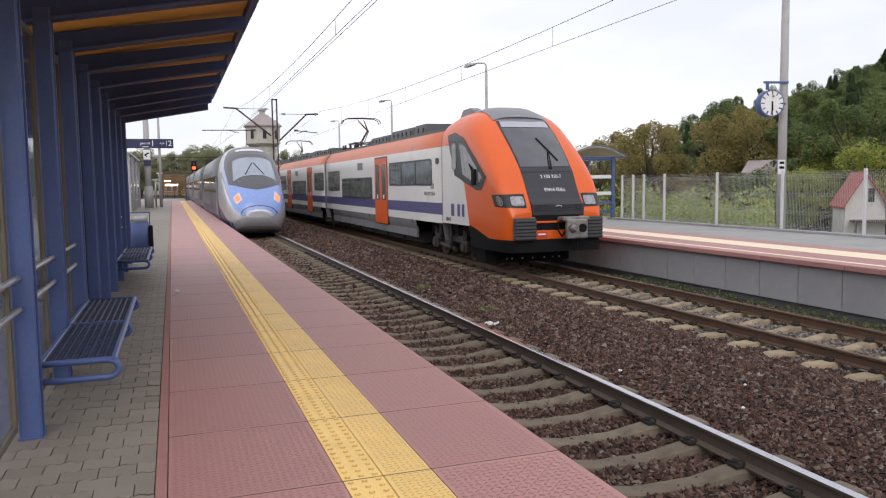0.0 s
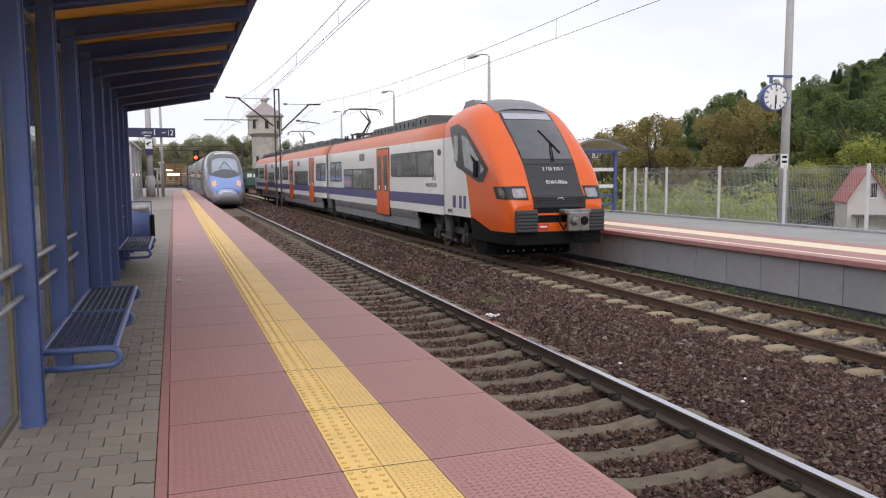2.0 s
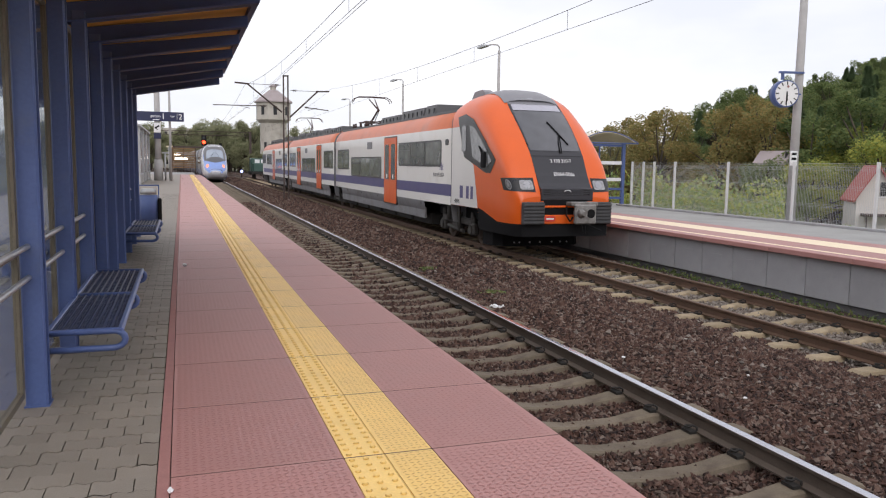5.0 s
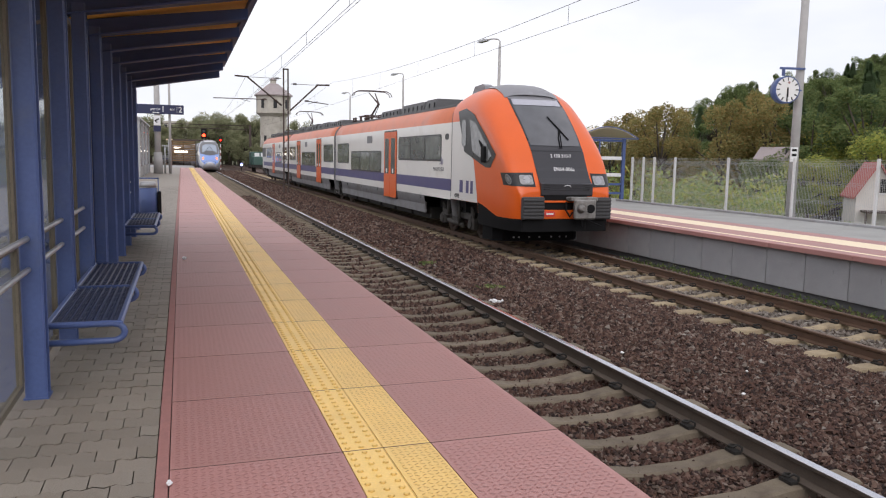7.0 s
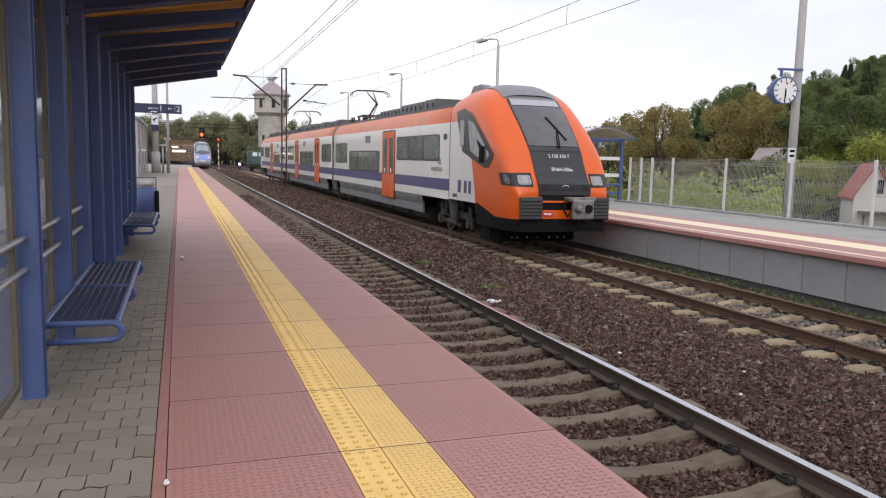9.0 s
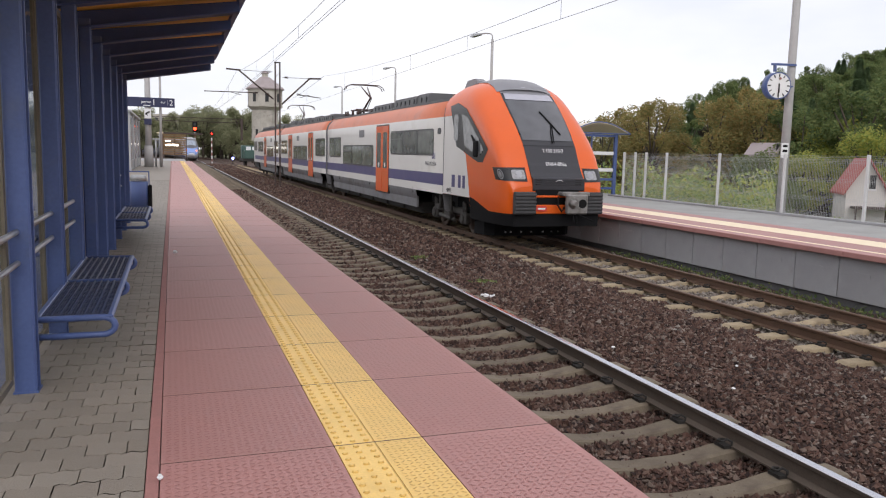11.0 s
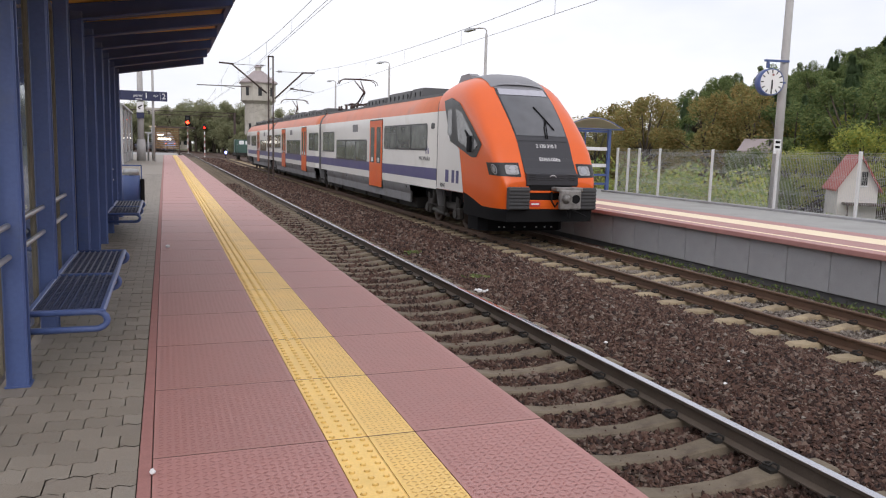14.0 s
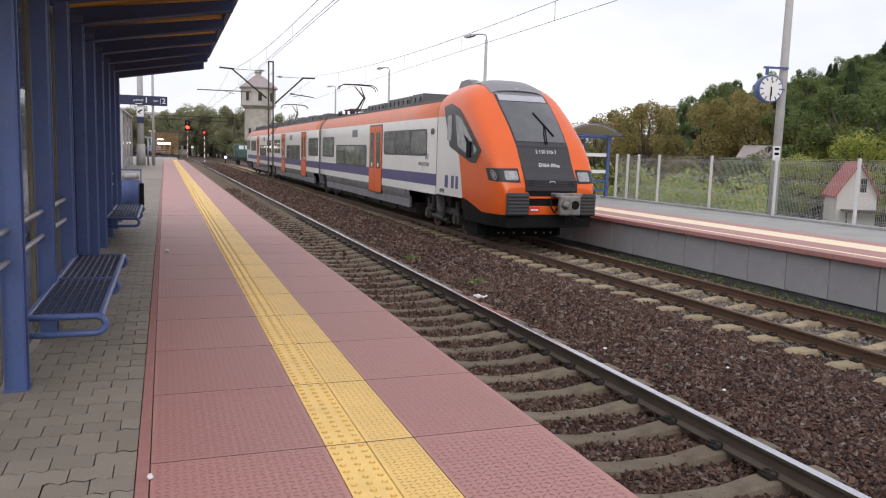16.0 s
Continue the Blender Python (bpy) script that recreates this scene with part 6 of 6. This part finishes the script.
def house(label, x, y, turn, w, ln, eave, ridge, base, wall, roof, windows=((-0.55, 0.56), (0.55, 0.56))):
    h = thing("house", label, "house", at=(x, y, base))
    h.rotation_euler.z = radians(turn)
    bm = bmesh.new()
    prism(bm, [(-w / 2, -2.5), (w / 2, -2.5), (w / 2, eave), (0, ridge), (-w / 2, eave)], "y", 0, ln)
    part("wall", bm, wall, h)
    for s in (-1, 1):
        bm = bmesh.new()
        k = (ridge - eave) / (w / 2)
        prism(bm, [(0, ridge + 0.02), (s * (w / 2 + 0.2), eave - 0.2 * k + 0.02), (s * (w / 2 + 0.2), eave - 0.2 * k + 0.16), (0, ridge + 0.18)], "y", -0.35, ln + 0.35)
        part("roof", bm, roof, h)
    for dx, ww in windows:
        part("window", new_box(dx - ww / 2, dx + ww / 2, -0.04, 0.02, eave + 0.15, eave + 1.1), M_TBLACK, h)
        part("sill", new_box(dx - ww / 2 - 0.06, dx + ww / 2 + 0.06, -0.07, 0.0, eave + 0.06, eave + 0.14), M_WHITE, h)
    part("porch_roof", new_box(w / 2 - 2.2, w / 2 + 0.8, -1.6, 0.0, eave - 1.2, eave - 1.05), M_RUST, h)
    for dx in (w / 2 - 2.1, w / 2 + 0.7):
        part("porch_post", new_box(dx - 0.06, dx + 0.06, -1.5, -1.38, -2.5, eave - 1.2), M_RUST, h)
    return h


house("white gabled house with a red roof below the fence", 45.1, 40.0, -36, 2.5, 4.2, 0.65, 2.75, -0.9, M_WHITEWALL, M_REDROOF, ((0.35, 0.38),))
house("pale low house half hidden by the trees", 56.6, 60.5, 18, 2.2, 2.8, 2.9, 3.9, -0.6, M_PLASTER, M_GREYROOF)
blk = thing("apartment_block", "pale distant apartment block behind the trees", "building", at=(1.0, 275.0, -1.0))
part("wall", new_box(-7, 7, 0, 10, 0, 13.5), M_PLASTER, blk)
for i in range(7):
    for j in range(4):
        part("window", new_box(-6.4 + 1.9 * i, -5.3 + 1.9 * i, -0.06, 0.0, 1.5 + 3.1 * j, 3.0 + 3.1 * j), M_GLASSDARK, blk)

# green shunter standing beyond the orange train
sh = thing("shunting_locomotive", "green and white shunting locomotive in the distance", "locomotive", at=(10.4, 108.0, RAIL_Z))
M_LOCO = mat("green_locomotive_paint", (0.045, 0.095, 0.08), 0.4, vary=0.1)
part("body", new_box(-1.1, 1.1, 0, 6, 0.9, 2.1, bevel=0.1), M_LOCO, sh)
part("cab", new_box(-1.3, 1.3, 1.6, 3.8, 0.9, 2.75, bevel=0.1), M_LOCO, sh)
for x in (-0.75, 0.1):
    part("cab_window", new_box(x, x + 0.65, 1.56, 1.62, 1.9, 2.6), M_WHITE, sh)
part("frame", new_box(-1.3, 1.3, -0.4, 6.4, 0.6, 0.95), M_UNDER, sh)
for y in (1.0, 3.0, 5.0):
    for s in (-1, 1):
        bm = bmesh.new()
        rod(bm, (s * 0.7, y, 0.45), (s * 0.82, y, 0.45), 0.45, 18)
        part("wheel", bm, M_UNDER, sh)

# pale blue base colour holds the sky's reflection in the tail windscreen
M_WINDBLUE = mat("sky_toned_glass", (0.30, 0.35, 0.42), 0.08, vary=0.2, scale=1, spec=0.9)

# ---- the silver high-speed train that pulls away on the near track ----
hst = thing("high_speed_train", "silver and light blue high-speed train pulling away on the near track", "train")
PSECT = [(x, z + 0.10 * max(0.0, z - 1.2)) for x, z in [(1.15, -0.42), (1.30, -0.25), (1.41, 0.25), (1.415, 0.9), (1.40, 1.6), (1.34, 2.3), (1.24, 2.75), (1.05, 3.05), (0.75, 3.22), (0.4, 3.30), (0, 3.33)]]
CL = 25.4


def hst_shell(y0, y1):
    bm = bmesh.new()
    ring = [(-x, z) for x, z in PSECT] + [(x, z) for x, z in PSECT[-2::-1]]
    rr = [[bm.verts.new((x, y, z)) for x, z in ring] for y in (y0, (y0 + y1) / 2, y1)]
    for a, b in zip(rr, rr[1:]):
        for i in range(len(ring) - 1):
            bm.faces.new((a[i], a[i + 1], b[i + 1], b[i])).smooth = True
    for q in rr[::2]:
        bm.faces.new(q)
    bmesh.ops.recalc_face_normals(bm, faces=bm.faces)
    return bm


def hst_coach(y0, y1):
    c = part("coach", hst_shell(y0, y1), M_FLANK, hst)
    for s in (-1, 1):
        bm = bmesh.new()
        prism(bm, [(s * 1.385, 1.30), (s * 1.345, 2.16), (s * 1.37, 2.16), (s * 1.412, 1.30)], "y", y0 + 2.5, y1 - 2.5)
        part("window_band", bm, M_GLASSDARK, c)
        part("navy_stripe", new_box(min(s * 1.40, s * 1.42), max(s * 1.40, s * 1.42), y0, y1, 0.15, 0.55), M_PNAVY, c)
        for y in (y0 + 0.9, y1 - 1.9):
            part("door", new_box(min(s * 1.38, s * 1.425), max(s * 1.38, s * 1.425), y, y + 1.0, 0.2, 2.1), M_FLANK, c)
    for yb in (y0 + 3.6, y1 - 3.6):
        bm = bmesh.new()
        for dy in (-1.3, 1.3):
            for s in (-1, 1):
                rod(bm, (s * 0.7, yb + dy, NEAR_Z + 0.43), (s * 0.84, yb + dy, NEAR_Z + 0.43), 0.43, 16)
        box(bm, -1.1, 1.1, yb - 1.9, yb + 1.9, -0.45, -0.1)
        part("bogie", bm, M_UNDER, c)
    bm = bmesh.new()
    box(bm, -1.1, 1.1, y0 + 6, y1 - 6, -0.40, -0.1)
    part("underfloor", bm, M_UNDER, c)
    return c


# tail car: body behind the nose, then three more coaches
NOSE_L = 5.2
coaches = []
coaches.append(hst_coach(NOSE_L, CL))
for k in range(1, 4):
    c = hst_coach(0.25, CL - 0.25)
    coaches.append(c)

HT = [(0.0, 0.50), (0.015, 0.60), (0.06, 0.76), (0.16, 0.94), (0.35, 1.20), (0.7, 1.50), (1.2, 1.86), (1.8, 2.24), (2.4, 2.60), (3.0, 2.92), (3.6, 3.13), (4.4, 3.28), (5.2, 3.33)]
HW = [(0.0, 0.40), (0.015, 0.60), (0.06, 0.80), (0.16, 0.96), (0.35, 1.10), (0.7, 1.22), (1.2, 1.30), (1.8, 1.34), (2.6, 1.385), (3.6, 1.41), (5.2, 1.415)]
HB = [(0.0, 0.24), (0.015, 0.13), (0.06, 0.0), (0.16, -0.14), (0.35, -0.28), (0.7, -0.38), (1.2, -0.42), (5.2, -0.42)]


def hsect(d):
    top = smooth_interp(d, HT)
    return smooth_interp(d, HW), smooth_interp(d, HB), top + 0.10 * max(0.0, top - 1.2)


def hpoint(d, a):
    """Surface point of the nose: d from the tip, a from -1 (bottom left) over the roof to 1."""
    w, b, t = hsect(d)
    f = min(1.0, d / NOSE_L)
    th = math.pi / 2 * (1 - abs(a))
    e = 2.4 + 0.8 * f
    mid = b + (t - b) * (0.34 + 0.08 * f)
    if abs(a) > 0.72:
        k = (abs(a) - 0.72) / 0.28
        z = mid - (mid - b) * k
        x = w * (1 - 0.18 * k ** 2.5)
    else:
        th = math.pi / 2 * (1 - abs(a) / 0.72)
        x = w * math.cos(th) ** (2 / e)
        z = mid + (t - mid) * math.sin(th) ** (2 / e)
    return Vector((math.copysign(x, a) if a else 0.0, d, z))


def patch(d0, d1, a0, a1, off, nd=14, na=12, edge=None, power=1.0):
    """A piece of the nose surface, lifted by off; edge(d) may narrow it."""
    bm = bmesh.new()
    rr = []
    for i in range(nd + 1):
        d = d0 + (d1 - d0) * (i / nd) ** power
        k = edge(i / nd) if edge else 1.0
        row = []
        for j in range(na + 1):
            a = (a0 + (a1 - a0) * j / na) * k if edge else a0 + (a1 - a0) * j / na
            p = hpoint(d, a)
            n = (hpoint(d + 0.02, a) - hpoint(max(0, d - 0.02), a)).cross(hpoint(d, min(1, a + 0.02)) - hpoint(d, max(-1, a - 0.02)))
            n = n.normalized() if n.length else Vector((0, -1, 0))
            if n.dot(p - Vector((0, 3.0, 1.0))) < 0:
                n = -n
            row.append(bm.verts.new(p + n * off))
        rr.append(row)
    for a, b in zip(rr, rr[1:]):
        for j in range(na):
            f = bm.faces.new((a[j], a[j + 1], b[j + 1], b[j]))
            f.smooth = True
    return bm


M_SURROUND = mat("mid_grey_nose_paint", (0.10, 0.10, 0.11), 0.35, vary=0.1)
bm = patch(0.0, NOSE_L, -1, 1, 0.0, 40, 40, None, 2.0)
bm.faces.new([v for v in bm.verts if v.co.y < 1e-6])
bm.verts.ensure_lookup_table()
for i in range(40):
    bm.faces.new((bm.verts[41 * i], bm.verts[41 * i + 40], bm.verts[41 * (i + 1) + 40], bm.verts[41 * (i + 1)]))
bmesh.ops.recalc_face_normals(bm, faces=bm.faces)
nose = part("nose", bm, M_SILVER, hst, "silver rounded nose")
# bright silver for the lamp trim and for painted highlights on the nose
M_LIP = mat("silver_trim_and_highlight", (0.66, 0.67, 0.72), 0.22, metal=0.5, vary=0.05)
part("blue_bonnet", patch(0.055, 3.3, -0.60, 0.60, 0.008, 26, 18, lambda f: 1.0 - 0.2 * f ** 0.7, 2.0), M_PBLUE, nose, "light blue bonnet and cheeks")
part("windscreen_surround", patch(0.62, 4.3, -0.43, 0.43, 0.022, 30, 18, lambda f: max(0.04, min(1.0, (f / 0.27) ** 0.55) * (1 - 0.45 * max(0.0, (f - 0.65) / 0.35) ** 2))), M_SURROUND, nose, "dark grey windscreen surround")
part("windscreen", patch(1.42, 2.72, -0.315, 0.315, 0.034, 10, 14, lambda f: 1.0 - 0.24 * f), M_WINDBLUE, nose, "windscreen with the sky's reflection in its colour")
part("blue_bumper", patch(0.012, 0.054, -0.70, 0.70, 0.009, 5, 20), M_PBLUE, nose, "light blue bumper top")
# the lip's bright band is its highlight, laid on as colour
part("bumper_lip", patch(0.002, 0.014, -0.85, 0.85, 0.012, 5, 20), M_LIP, nose, "silver bumper lip with its highlight in the colour")
for s in (-1, 1):
    # bright strip paints the highlight along the silver border
    part("edge_highlight", patch(0.3, 3.7, min(s * 0.525, s * 0.57), max(s * 0.525, s * 0.57), 0.009, 12, 2), M_LIP, nose)
    part("navy_skirt", patch(0.12, NOSE_L, min(s * 0.82, s * 0.95), max(s * 0.82, s * 0.95), 0.006, 14, 4), M_PNAVY, nose)
    part("lamp_surround", patch(0.30, 0.70, min(s * 0.27, s * 0.44), max(s * 0.27, s * 0.44), 0.012, 6, 4), M_LIP, nose)
    part("tail_light", patch(0.36, 0.62, min(s * 0.30, s * 0.41), max(s * 0.30, s * 0.41), 0.022, 5, 4), M_TAIL, nose, "glowing red tail light")
    bm = bmesh.new()
    rod(bm, (s * 0.42, 1.42, hpoint(1.42, 0.12).z + 0.10), (s * 0.04, 2.2, hpoint(2.2, 0).z + 0.08), 0.015, 6)
    part("wiper", bm, M_BLACK, nose)
part("bonnet_seam", patch(0.052, 0.064, -0.62, 0.62, 0.014, 2, 18), M_PNAVY, nose)
part("top_light", patch(3.5, 3.85, -0.14, 0.14, 0.024, 3, 6), M_WHITE, nose, "pale top headlight")
part("lower_apron", new_box(-0.95, 0.95, 0.9, 1.9, -0.50, -0.32, bevel=0.06), M_TDARKGREY, nose)


# ---- what moves ----
def motions():
    # tip of the tail along the near track
    tail = ((0, 34.2), (1, 45.0), (2, 56.4), (3, 67.8), (4, 78.6), (5, 88.3), (6, 96.5), (7, 105.0), (8, 115.5), (9.2, 128.5), (10.2, 138.5), (11.3, 149.5), (12, 156.5), (13, 166.5), (14, 177.0), (15, 187.5), (16, 198.0))

    def at(y, ln):
        """Pose of a coach whose rear end stands at y."""
        x0, x1 = bend(y)[0], bend(y + ln)[0]
        return pose(NEAR_C + x0, y, 0, 0, 0, math.degrees(math.atan2(x0 - x1, ln)))

    walk(hst, [(t, at(y, CL)) for t, y in tail])
    for k, c in enumerate(coaches):
        if k:
            walk(c, [(t, at(y, CL).inverted() @ at(y + CL * k, CL)) for t, y in tail])


motions()
